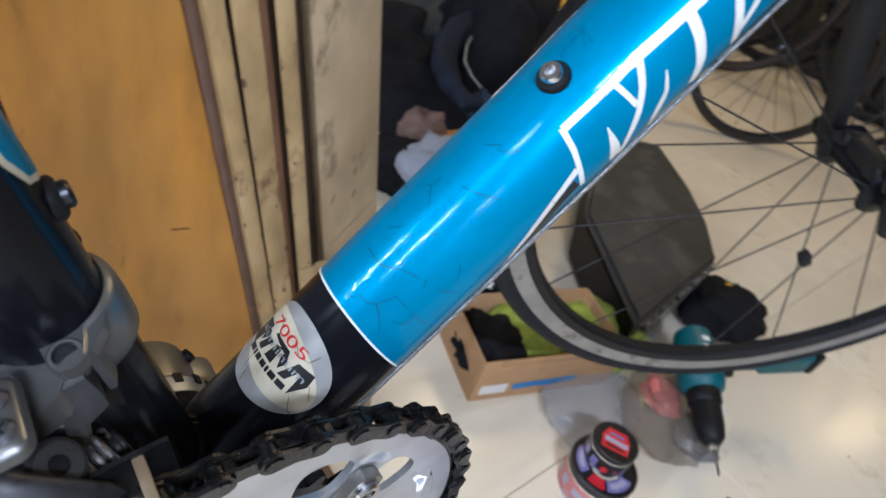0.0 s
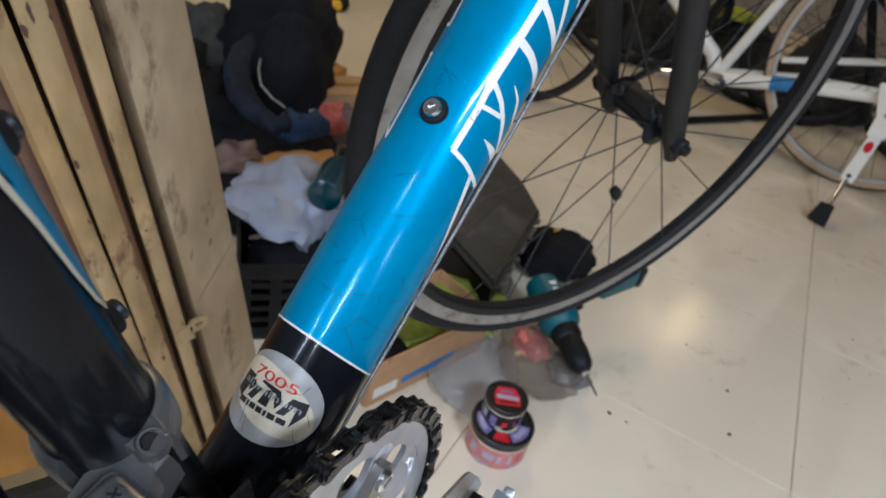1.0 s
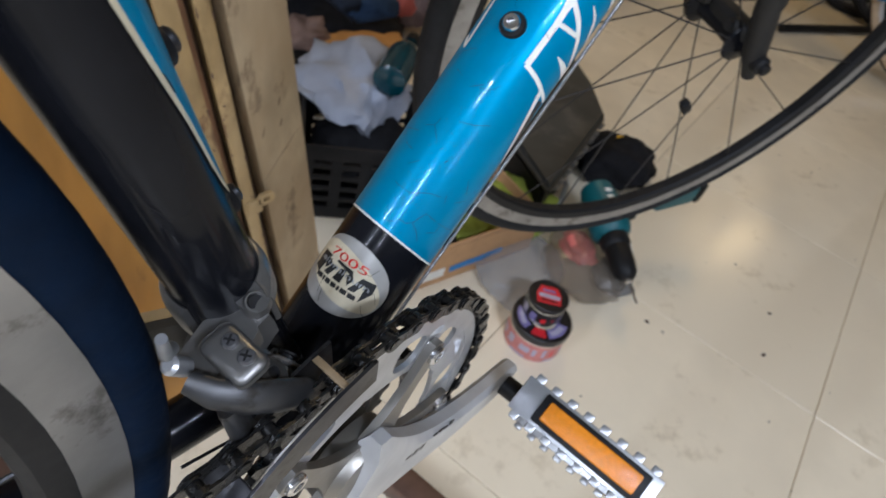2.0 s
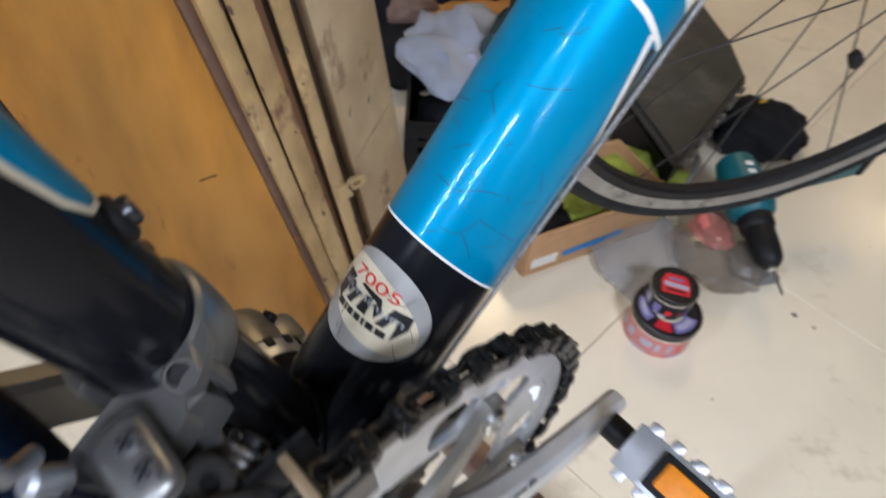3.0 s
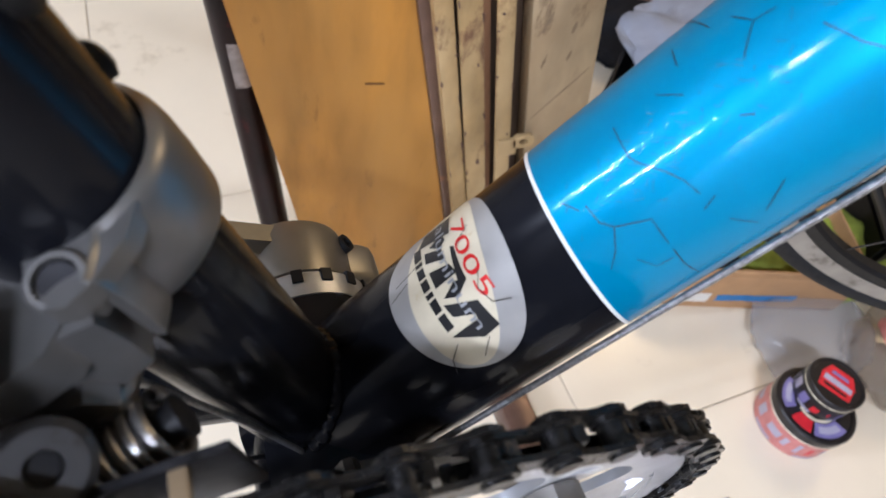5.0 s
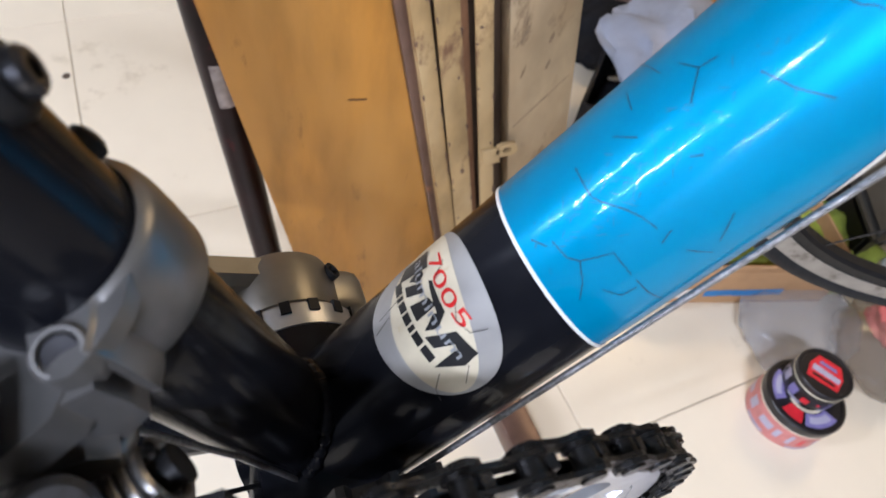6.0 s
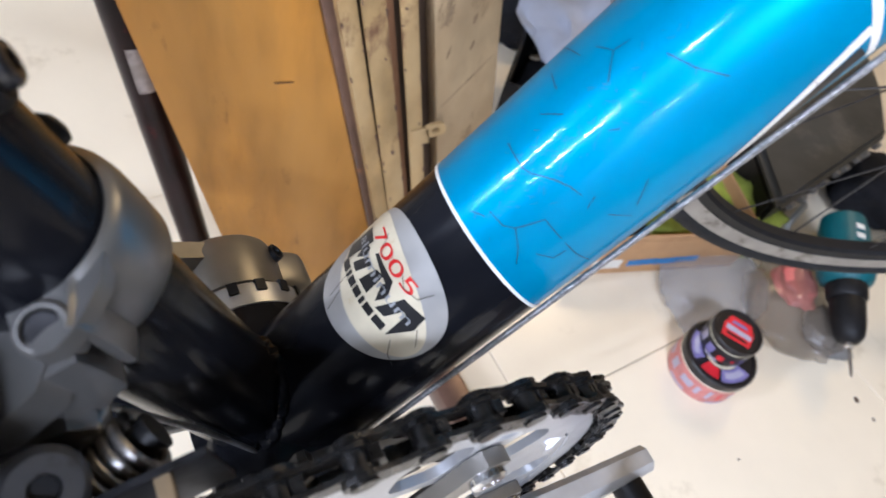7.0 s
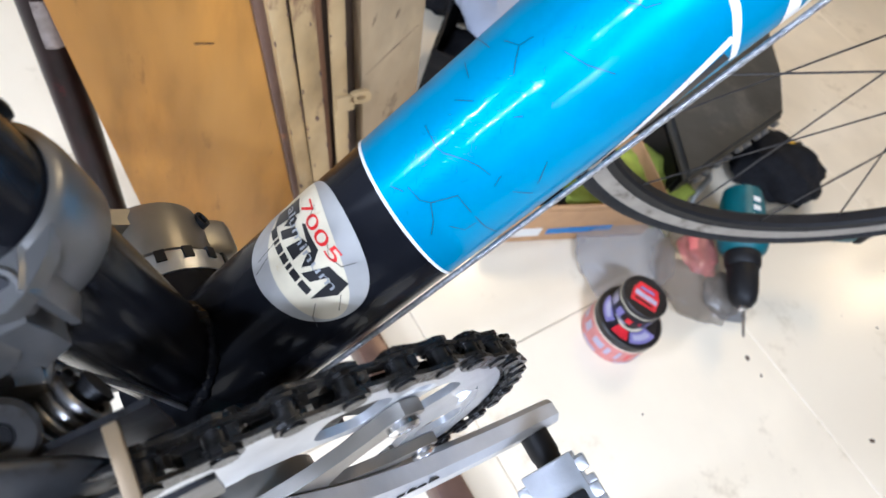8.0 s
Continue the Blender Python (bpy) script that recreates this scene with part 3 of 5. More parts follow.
def pedal(m):
    """A caged metal pedal; its axle runs along m's z axis, its flat side along m's x."""
    body = part("pedal", lathe(B(), [(0.0068, 0), (0.0068, 0.010), (0.0062, 0.012), (0.0062, 0.088), (0.0085, 0.09), (0.0085, 0.098), (0.004, 0.1)], m, 24), BLACK_PLASTIC, bike, "black pedal axle housing")
    bm = B()
    for sx in (-1, 1):
        block(bm, m @ pose(0.040 * sx, 0, 0.058), (0.0022, 0.022, 0.088), 0.0008)
        for i in range(8):
            for sy in (-1, 1):
                block(bm, m @ pose(0.040 * sx, 0.0125 * sy, 0.020 + i * 0.0108), (0.0022, 0.005, 0.0055), 0.001)
    for z in (0.0165, 0.099):
        block(bm, m @ pose(0, 0, z), (0.078, 0.020, 0.0025), 0.0008)
    part("cage", bm, SILVER, body, "bright toothed pedal cage")
    for sx in (-1, 1):
        part("reflector_holder", block(B(), m @ pose(0.0422 * sx, 0, 0.062), (0.0042, 0.0175, 0.068), 0.0012), BLACK_PLASTIC, body, "black plastic reflector holder")
        part("reflector", block(B(), m @ pose(0.0435 * sx, 0, 0.062), (0.005, 0.0122, 0.060), 0.0015), ORANGE, body, "orange plastic reflector")
    return body


P_RIGHT = right_at @ Vector((0.142, 0, 0.0615))
pedal(frame_of(P_RIGHT, DRIVE, (math.cos(radians(-58)), 0, math.sin(radians(-58)))))
P_LEFT = left_at @ Vector((0.138, 0, 0.071))
pedal(frame_of(P_LEFT, -DRIVE, (1, 0, 0)))

# chain: real links round the ring, along the lower and upper run
PITCH, RC = 0.0127, 0.0890
chain_pins = B()
link_out, link_in = bpy.data.meshes.new("link"), bpy.data.meshes.new("link")
for data, off, half_h in ((link_out, 0.0031, 0.0038), (link_in, 0.0020, 0.0035)):
    bm = B()
    shape = [(-PITCH / 2 + half_h * math.cos(a), half_h * math.sin(a)) for a in (math.pi / 2 + math.pi * i / 6 for i in range(7))] + [(0, -half_h * 0.68)] + [(PITCH / 2 + half_h * math.cos(a), half_h * math.sin(a)) for a in (-math.pi / 2 + math.pi * i / 6 for i in range(7))] + [(0, half_h * 0.68)]
    for side in (-1, 1):
        prism(bm, shape, pose(0, 0, side * off - 0.0005), 0.001)
    bmesh.ops.recalc_face_normals(bm, faces=bm.faces)
    bm.to_mesh(data)
    bm.free()
    data.materials.append(GREASY)
REAR = Vector((-0.391, 0, 0.069))
route = []
step = PITCH / RC
a0 = radians(96)
k = 0
while a0 - k * step > radians(-98):
    a = a0 - k * step
    route.append(Vector((RC * math.cos(a), 0, RC * math.sin(a))))
    k += 1
end = route[-1]
way = (Vector((-0.40, 0, -0.10)) - end).normalized()
route += [end + way * PITCH * i for i in range(1, 23)]
start = route[0]
way = (Vector((-0.40, 0, 0.095)) - start).normalized()
route = [start + way * PITCH * i for i in range(24, 0, -1)] + route
for p in route:
    lathe(chain_pins, [(0.0026, -0.0042), (0.0026, 0.0042)], frame_of(BBC + Vector((0, RY, 0)) + p, DRIVE), 10)
chain = part("chain", chain_pins, GREASY, bike, "oily black bicycle chain")
for i, (p, q) in enumerate(zip(route, route[1:])):
    link = new("link", link_out if i % 2 else link_in)
    link.parent = chain
    link.matrix_world = frame_of(BBC + Vector((0, RY, 0)) + (p + q) / 2, DRIVE, q - p)

# front derailleur on the seat tube
FD_GREY = material("grey_cast_alloy", (0.235, 0.228, 0.22), 0.36, 0.75, 0.2, 70, dirt=(0.13, 0.11, 0.08), dirt_at=0.6, second=(0.20, 0.197, 0.19))


def fd(s, front, drive):
    return BBC + SEAT * s + SEAT_FRONT * front + DRIVE * drive


def slab(outline, d0, d1, bevel, across=False):
    """A cast lump: an outline of (length, front) between two drive-side distances, or of (front, drive) between two lengths."""
    bm = B()
    low, high = [[bm.verts.new(fd(d, p, q) if across else fd(p, q, d)) for p, q in outline] for d in (d0, d1)]
    k = len(outline)
    bm.faces.new(low[::-1])
    bm.faces.new(high)
    for i in range(k):
        bm.faces.new((low[i], low[(i + 1) % k], high[(i + 1) % k], high[i]))
    bmesh.ops.bevel(bm, geom=[e for e in bm.edges if e.calc_face_angle(0) > 0.5], offset=bevel, segments=3, affect="EDGES")
    return bm


# clamp band, deeper towards the drive side
bm = B()
rings = []
PROFILE = ((0.0001, 0.1168), (0.0006, 0.1172), (0.0018, 0.1166), (0.0026, 0.1150), (0.0030, 0.1125), (0.0031, 0.1080), (0.0030, 0.0008), (0.0024, 0.0), (0.0001, 0.0))
for i in range(73):
    g = -200 + 262 * i / 72
    low = 0.1005 + 0.0005 * max(0, min(1, (g - 10) / 50))
    rings.append([bm.verts.new(BBC + SEAT * (z if z > 0.05 else low + z) + (SEAT_FRONT * math.cos(radians(g)) + DRIVE * math.sin(radians(g))) * (R_SEAT + h)) for h, z in PROFILE])
for front, drive in ((0.0060, 0.0160), (0.0050, 0.0196)):
    rings.append([bm.verts.new(fd(z if z > 0.05 else 0.1012 + z, front + h * 0.62, drive + h * 0.15)) for h, z in PROFILE])
for p, q in zip(rings, rings[1:]):
    for k in range(9):
        bm.faces.new((p[k], p[(k + 1) % 9], q[(k + 1) % 9], q[k]))
bm.faces.new(rings[0])
bm.faces.new(rings[-1])
derailleur = part("front_derailleur", bm, FD_GREY, bike, "grey alloy front derailleur with clamp band")
lug = frame_of(fd(0.1160, 0.0021, 0.0180), SEAT * 0.9 + DRIVE * 0.25 + SEAT_FRONT * 0.1)
ear = [(0.0120, 0.0105), (0.0105, 0.0150), (0.0078, 0.0182), (0.0054, 0.0206), (0.0030, 0.0220), (0.0004, 0.0216), (-0.0014, 0.0195), (-0.0018, 0.0170), (-0.0022, 0.0130)]
part("clamp_ear", slab(ear, 0.1132, 0.1166, 0.0011, True), FD_GREY, derailleur)
part("clamp_lug", lathe(B(), [(0.0039, -0.006), (0.0039, 0.0006), (0.0034, 0.0012), (0.0028, 0.0012), (0.0027, -0.0006), (0.0001, -0.0006)], lug, 32), FD_GREY, derailleur)
part("clamp_bolt", lathe(B(), [(0.0026, -0.0005), (0.0026, 0.0004), (0.0022, 0.0008), (0.0001, 0.0007)], lug, 24), DARK_STEEL, derailleur, "dark clamp bolt")
part("top_web", slab([(-0.0010, 0.0118), (-0.0005, 0.0190), (-0.0030, 0.0235), (-0.0100, 0.0262), (-0.0210, 0.0250), (-0.0255, 0.0190), (-0.0240, 0.0120), (-0.0120, 0.0085)], 0.1040, 0.1116, 0.0016, True), FD_GREY, derailleur)
part("body", slab([(0.1116, 0.0030), (0.1050, 0.0036), (0.0990, 0.0034), (0.0950, -0.0030), (0.0930, -0.0100), (0.0990, -0.0220), (0.1100, -0.0210), (0.1100, -0.0080)], 0.0120, 0.0218, 0.0018), FD_GREY, derailleur, "cast body of the derailleur")
part("body_foot", slab([(0.0965, -0.0030), (0.1000, -0.0060), (0.1010, -0.0180), (0.0950, -0.0230), (0.0890, -0.0140), (0.0888, -0.0070)], 0.0140, 0.0250, 0.0022), FD_GREY, derailleur)
part("body_boss", lathe(B(), [(0.0034, -0.004), (0.0036, 0.002), (0.0028, 0.0042), (0.0014, 0.0048)], frame_of(fd(0.0930, -0.0062, 0.0205), DRIVE * 0.8 + SEAT * 0.4), 20), FD_GREY, derailleur)
SCREW = material("dull_screw_steel", (0.20, 0.20, 0.21), 0.35, 0.8, 0.25, 300)
plate_m = frame_of(fd(0.1172, -0.0122, 0.0272), SEAT - SEAT_FRONT * 0.05, SEAT_FRONT)
part("screw_plate", block(B(), plate_m @ pose(-0.0008, 0.0002, 0), (0.0122, 0.0200, 0.0045), 0.0034, 4), FD_GREY, derailleur)
for d in (0.0240, 0.0312):
    mm = frame_of(fd(0.1194, -0.0113, d), SEAT, SEAT_FRONT)
    part("limit_screw", lathe(B(), [(0.0026, 0), (0.0027, 0.0006), (0.0021, 0.0014), (0.0001, 0.0015)], mm, 20), SCREW, derailleur, "cross-head limit screw")
    bm = B()
    block(bm, mm @ pose(0, 0, 0.00135, 0, 0, 30), (0.0034, 0.0007, 0.0004))
    block(bm, mm @ pose(0, 0, 0.00135, 0, 0, 120), (0.0034, 0.0007, 0.0005))
    part("screw_slot", bm, BLACK_INK, derailleur)
# swing link down to the cage
LINK_STEEL = material("greasy_worn_steel", (0.085, 0.085, 0.088), 0.42, 0.8, 0.15, 110, dirt=(0.05, 0.045, 0.04), dirt_at=0.55)
bm = B()
sweep(bm, [fd(0.1185, -0.0270, 0.0240), fd(0.1160, -0.0240, 0.0310), fd(0.1110, -0.0180, 0.0370), fd(0.1040, -0.0110, 0.0405), fd(0.0960, -0.0050, 0.0415), fd(0.0880, -0.0020, 0.0420)], [0.0034, 0.0046, 0.0052, 0.0054, 0.0050, 0.0040], 24, True, 0.55)
part("swing_link", bm, LINK_STEEL, derailleur, "greasy dark swing link")
bm = B()
sweep(bm, [fd(0.1080, -0.0230, 0.0330), fd(0.0980, -0.0250, 0.0380), fd(0.0860, -0.0230, 0.0410)], [0.0056, 0.0062, 0.0045], 20, True, 0.6)
part("swing_link", bm, LINK_STEEL, derailleur, "inner swing link")
part("cable_anchor", sweep(B(), [fd(0.1240, -0.0240, 0.0160), fd(0.1300, -0.0260, 0.0200), fd(0.1400, -0.0245, 0.0215)], [0.0022, 0.0020, 0.0016], 16), SILVER, derailleur, "bright cable anchor")
part("cable_anchor", lathe(B(), [(0.0030, -0.004), (0.0030, 0.003), (0.0018, 0.004)], frame_of(fd(0.1200, -0.0260, 0.0190), SEAT - SEAT_FRONT * 0.4), 16), SILVER, derailleur)
pivot_m = frame_of(fd(0.1015, -0.0105, 0.0320), SEAT * 0.6 + SEAT_FRONT * 0.5 + DRIVE * 0.35)
part("pivot", lathe(B(), [(0.0058, -0.008), (0.0062, -0.006), (0.0060, 0.004), (0.0048, 0.0052), (0.0022, 0.0052), (0.0020, 0.002), (0.0001, 0.002)], pivot_m, 28), LINK_STEEL, derailleur)
# dark plug that gives the open pivot hole its shade
part("pivot_pin", lathe(B(), [(0.0019, 0.0015), (0.0019, 0.0040), (0.0001, 0.0040)], pivot_m, 20), BLACK_PLASTIC, derailleur)
# return spring
SPRING = material("greasy_spring_steel", (0.30, 0.29, 0.28), 0.38, 0.85, 0.3, 200, dirt=(0.05, 0.04, 0.035), dirt_at=0.55)
axis_m = frame_of(fd(0.0885, -0.0070, 0.0290), fd(0.0890, -0.0008, 0.0270) - fd(0.0882, -0.0130, 0.0308))
coil = [axis_m @ Vector((0.0052 * math.cos(a), 0.0052 * math.sin(a), -0.008 + 0.0156 * a / (2 * math.pi * 7))) for a in (2 * math.pi * i / 20 for i in range(141))]
part("return_spring", sweep(B(), coil, 0.00105, 8, False), SPRING, derailleur, "coiled steel return spring")
part("spring_pin", lathe(B(), [(0.0030, -0.0080), (0.0030, 0.0085), (0.0036, 0.0087), (0.0036, 0.0095), (0.002, 0.0098)], axis_m, 20), BLACK_PLASTIC, derailleur)
# cage plates about the chain
CREAM_PAINT_STEEL = material("warm_worn_steel", (0.25, 0.18, 0.105), 0.45, 0.3, 0.2, 90)
for off, r0, r1, lo, hi, lab in ((-0.0080, 0.0830, 0.1000, 100, 134, "inner cage plate"), (0.0080, 0.0880, 0.1010, 97, 134, "outer cage plate")):
    bm = B()
    n = 14
    pts = [(r1 * math.cos(a), r1 * math.sin(a)) for a in (radians(lo + (hi - lo) * i / n) for i in range(n + 1))] + [(r0 * math.cos(a), r0 * math.sin(a)) for a in (radians(hi - (hi - lo) * i / n) for i in range(n + 1))]
    prism(bm, pts, ring_at @ pose(0, 0, off - 0.0006), 0.0012)
    part("cage_plate", bm, DARK_STEEL, derailleur, lab)
for a, mat, w in ((104, CREAM_PAINT_STEEL, 0.0027), (130, DARK_STEEL, 0.010)):
    out = Vector((math.cos(radians(a)), 0, math.sin(radians(a))))
    part("cage_bridge", block(B(), frame_of(BBC + Vector((0, RY, 0)) + out * 0.0985, DRIVE, out), (0.0014, w, 0.0162), 0.0005), mat, derailleur, "tan cage bridge" if a < 110 else "")


# wheels
def wheel(name, centre, axle, tyre_mat, rim_mat, spin, label, spokes=28):
    m = frame_of(centre, axle, (0, 0, 1))
    rim = part(name, lathe(B(), [(0.2900, -0.0050), (0.2930, -0.0082), (0.3050, -0.0096), (0.3175, -0.0092), (0.3175, 0.0092), (0.3050, 0.0096), (0.2930, 0.0082), (0.2900, 0.0050)], m, 120, True), BLACK_PLASTIC, bike, label)
    for side in (-1, 1):
        part("brake_track", lathe(B(), [(0.3010, 0.0094 * side), (0.3172, 0.0090 * side), (0.3172, 0.0098 * side), (0.3010, 0.0101 * side)], m, 120, True), rim_mat, rim, "grey worn brake track")
    part("tyre", lathe(B(), [(0.3242 + 0.0112 * math.cos(a), 0.0122 * math.sin(a)) for a in (2 * math.pi * i / 16 for i in range(16))], m, 120, True), tyre_mat, rim, "black slick tyre")
    part("hub", lathe(B(), [(0.006, -0.05), (0.0085, -0.046), (0.0085, -0.038), (0.021, -0.034), (0.0225, -0.031), (0.013, -0.026), (0.0115, 0), (0.013, 0.026), (0.0225, 0.031), (0.021, 0.034), (0.0085, 0.038), (0.0085, 0.046), (0.006, 0.05)], m, 28), BLACK, rim, "black hub")
    spoke = bpy.data.meshes.new("spoke")
    bm = B()
    sweep(bm, [(0, 0, 0), (0, 0, 1)], 0.0009, 6)
    bm.to_mesh(spoke)
    bm.free()
    spoke.materials.append(DARK_STEEL)
    for i in range(spokes):
        side = 1 if i % 2 else -1
        a = 2 * math.pi * i / spokes + spin
        p = m @ Vector((0.0205 * math.cos(a), 0.0205 * math.sin(a), 0.0325 * side))
        q = m @ Vector((0.2915 * math.cos(a), 0.2915 * math.sin(a), 0.002 * side))
        ob = new("spoke", spoke)
        ob.parent = rim
        ob.matrix_world = frame_of(p, q - p) @ Matrix.Diagonal((1, 1, (q - p).length, 1))
    return rim


RIM = material("dark_machined_rim", (0.30, 0.29, 0.28), 0.35, 0.6, 0.2, 40, dirt=(0.09, 0.08, 0.07), dirt_at=0.55)
# black tyre rubber with a blue reflection put into its colour
BLUE_SHEEN_RUBBER = material("blue_sheen_rubber", (0.001, 0.008, 0.024), 0.75, 0, 0.25, 80, bump=0.0004, spec=0.12)
HUB = Vector((0.580, 0.0144, 0.7057))
AXLE = Vector((0.434, 0.893, 0.122)).normalized()
front_wheel = wheel("front_wheel", HUB, AXLE, RUBBER, RIM, radians(138), "dark front wheel with slick tyre, turned to one side", 20)
part("spoke_magnet", block(B(), frame_of((0.650, 0.016, 0.576), AXLE), (0.012, 0.020, 0.012), 0.003), BLACK_PLASTIC, front_wheel, "black magnet clipped to a spoke")
wheel("rear_wheel", BBC + REAR, Vector((0, 1, 0)), BLUE_SHEEN_RUBBER, RIM, 0.0, "rear wheel with black tyre, a blue reflection in its colour")
part("cassette", lathe(B(), [(0.012, 0), (0.045, 0.0), (0.045, 0.004), (0.03, 0.03), (0.012, 0.03)], frame_of(BBC + REAR + Vector((0, -0.015, 0)), DRIVE), 40), DARK_STEEL, bike)

# fork with thick lower legs
FORK_BLACK = material("matt_black_fork", (0.007, 0.007, 0.0075), 0.6, 0, 0.2, 60)
LEG = Vector((-0.35, 0.2, 1.0)).normalized()
for side in (-1, 1):
    foot = HUB + AXLE * 0.052 * side
    leg = part("fork_leg", sweep(B(), [foot - LEG * 0.026, foot - LEG * 0.012, foot, foot + LEG * 0.05, foot + LEG * 0.06 + AXLE * 0.003 * side, foot + LEG * 0.36 + AXLE * 0.004 * side], [0.0065, 0.0085, 0.0115, 0.0120, 0.0128, 0.0135], 28), FORK_BLACK, bike, "matt black fork leg")
    part("dropout", lathe(B(), [(0.0095, -0.004), (0.0095, 0.004), (0.0075, 0.006), (0.0062, 0.006), (0.0055, 0.011), (0.001, 0.012)], frame_of(foot + AXLE * 0.010 * side - LEG * 0.004, AXLE * side), 20), BLACK_PLASTIC, leg, "black axle nut")
part("fork_crown", block(B(), frame_of(HUB + LEG * 0.375, LEG, AXLE), (0.14, 0.04, 0.035), 0.01, 3), BLACK_PLASTIC, bike)
part("steerer", sweep(B(), [HUB + LEG * 0.37, head_low - STEER * 0.03, head_low + STEER * 0.12], 0.0145, 20), BLACK_PLASTIC, bike)
part("axle_bracket", block(B(), frame_of(HUB - AXLE * 0.012 + LEG * 0.012, AXLE, LEG), (0.022, 0.018, 0.060), 0.007, 3), FORK_BLACK, bike, "black dynamo bracket over the hub")
for k in (-0.026, 0.020):
    part("axle_bolt", lathe(B(), [(0.0075, -0.014), (0.0075, 0.012), (0.0050, 0.014), (0.0050, 0.019), (0.0005, 0.019)], frame_of(HUB + AXLE * k + LEG * 0.014, LEG * 0.4 - AXLE.cross(LEG)), 16), FORK_BLACK, bike)

# ---- room ----
X0, X1, Y0, Y1, H = -4.6, 6.4, -3.2, 3.2, CEILING
floor = part("floor", block(B(), pose((X0 + X1) / 2, (Y0 + Y1) / 2, -0.055), (X1 - X0 + 0.4, Y1 - Y0 + 0.4, 0.1)), GROUT)
tagged(floor, "worn cream glazed tile floor with thin dark joints", "floor", kind="structure")
# walls and ceiling are unseen; their dark grey holds down the bounced light
for name, c, size in (("wall_north", ((X0 + X1) / 2, Y1 + 0.1, H / 2), (X1 - X0 + 0.4, 0.2, H)), ("wall_south", ((X0 + X1) / 2, Y0 - 0.1, H / 2), (X1 - X0 + 0.4, 0.2, H)), ("wall_east", (X1 + 0.1, (Y0 + Y1) / 2, H / 2), (0.2, Y1 - Y0, H))):
    tagged(part(name, block(B(), pose(*c), size), WALL), "unseen grey wall closing off the shop", "wall", kind="structure")
tagged(part("wall_west", block(B(), pose(X0 - 0.1, (Y0 + Y1) / 2, H / 2), (0.2, Y1 - Y0, H)), WALL), "unseen grey wall closing off the shop", "wall", kind="structure")
tagged(part("ceiling", block(B(), pose((X0 + X1) / 2, (Y0 + Y1) / 2, H + 0.05), (X1 - X0 + 0.4, Y1 - Y0 + 0.4, 0.1)), WALL), "unseen grey ceiling closing off the shop", "ceiling", kind="structure")

TUBE_GLASS = bpy.data.materials.new("lit_tube_glass")
TUBE_GLASS.use_nodes = True
TUBE_GLASS.node_tree.nodes["Principled BSDF"].inputs["Emission Color"].default_value = (1, 0.95, 0.86, 1)
TUBE_GLASS.node_tree.nodes["Principled BSDF"].inputs["Emission Strength"].default_value = 6


WHITE_STEEL = material("white_enamel", (0.75, 0.75, 0.73), 0.4)
# a housing and a glass for every tube, the added fill too
for tx, ty, turn, length, watts in TUBES:
    lamp = thing("ceiling_lamp", "unseen white fluorescent tube lamp on the ceiling", "lamp", "ceiling lamps", at=(tx, ty, H))
    lm = pose(tx, ty, H, 0, 0, turn)
    part("housing", block(B(), lm @ pose(0, 0, -0.02), (length + 0.1, 0.07, 0.04), 0.006), WHITE_STEEL, lamp)
    part("tube", sweep(B(), [lm @ Vector((-length / 2, 0, -0.058)), lm @ Vector((length / 2, 0, -0.058))], 0.013, 16), TUBE_GLASS, lamp)

SPECK = material("brown_dirt", (0.09, 0.06, 0.04), 0.9)


# ---- repair stand ----
RUST = material("rusty_brown_steel", (0.13, 0.075, 0.055), 0.35, 0.3, 0.3, 30, dirt=(0.3, 0.12, 0.04), dirt_at=0.6)
WORN_WHITE = material("scuffed_pale_tape", (0.30, 0.26, 0.25), 0.35, 0.2, 0.4, 60, dirt=(0.06, 0.03, 0.028), dirt_at=0.52)
stand = thing("repair_stand", "dark reddish-brown steel repair stand with flat feet", "repair stand", at=(-0.03, 0.42, 0))
post = part("post", sweep(B(), [(0.030, 0.42, 0.02), (0.006, 0.42, 0.5), (-0.034, 0.42, 1.3)], 0.0165, 24), MAHOGANY, stand, "dark red-brown lacquered post")
m = frame_of((0.0080, 0.42, 0.4647), (-0.045, 0, 1), (1, 0, 0))
part("worn_tape", lathe(B(), [(0.0168, -0.024), (0.0173, -0.020), (0.0175, 0.004), (0.0173, 0.019), (0.0168, 0.024)], m, 14, False, 1.3, -2.0), WORN_WHITE, post, "torn scuffed pale tape on the post")
part("worn_tape", lathe(B(), [(0.0168, -0.012), (0.0172, -0.008), (0.0172, 0.010), (0.0168, 0.014)], m, 10, False, 0.5, -0.7), WORN_WHITE, post, "torn scuffed pale tape on the post")
for x in (0.292, -0.32):
    part("foot", block(B(), pose(x, 0.02, 0.024, 0, 0, 2.5), (0.044, 0.86, 0.044), 0.006), RUST, stand, "rusty square-tube foot")
part("crossbar", block(B(), pose(-0.014, 0.42, 0.022), (0.60, 0.04, 0.04), 0.005), RUST, stand)
part("arm", sweep(B(), [(-0.04, 0.42, 1.28), (-0.09, 0.30, 1.27), (-0.17, 0.05, 1.235), (-0.18, 0.02, 1.233)], 0.016, 20), MAHOGANY, stand)
part("jaw", block(B(), frame_of(BBC + SEAT * 0.595, SEAT, SEAT_FRONT), (0.05, 0.07, 0.06), 0.008), BLACK_PLASTIC, stand, "rubber-lined clamp jaw")


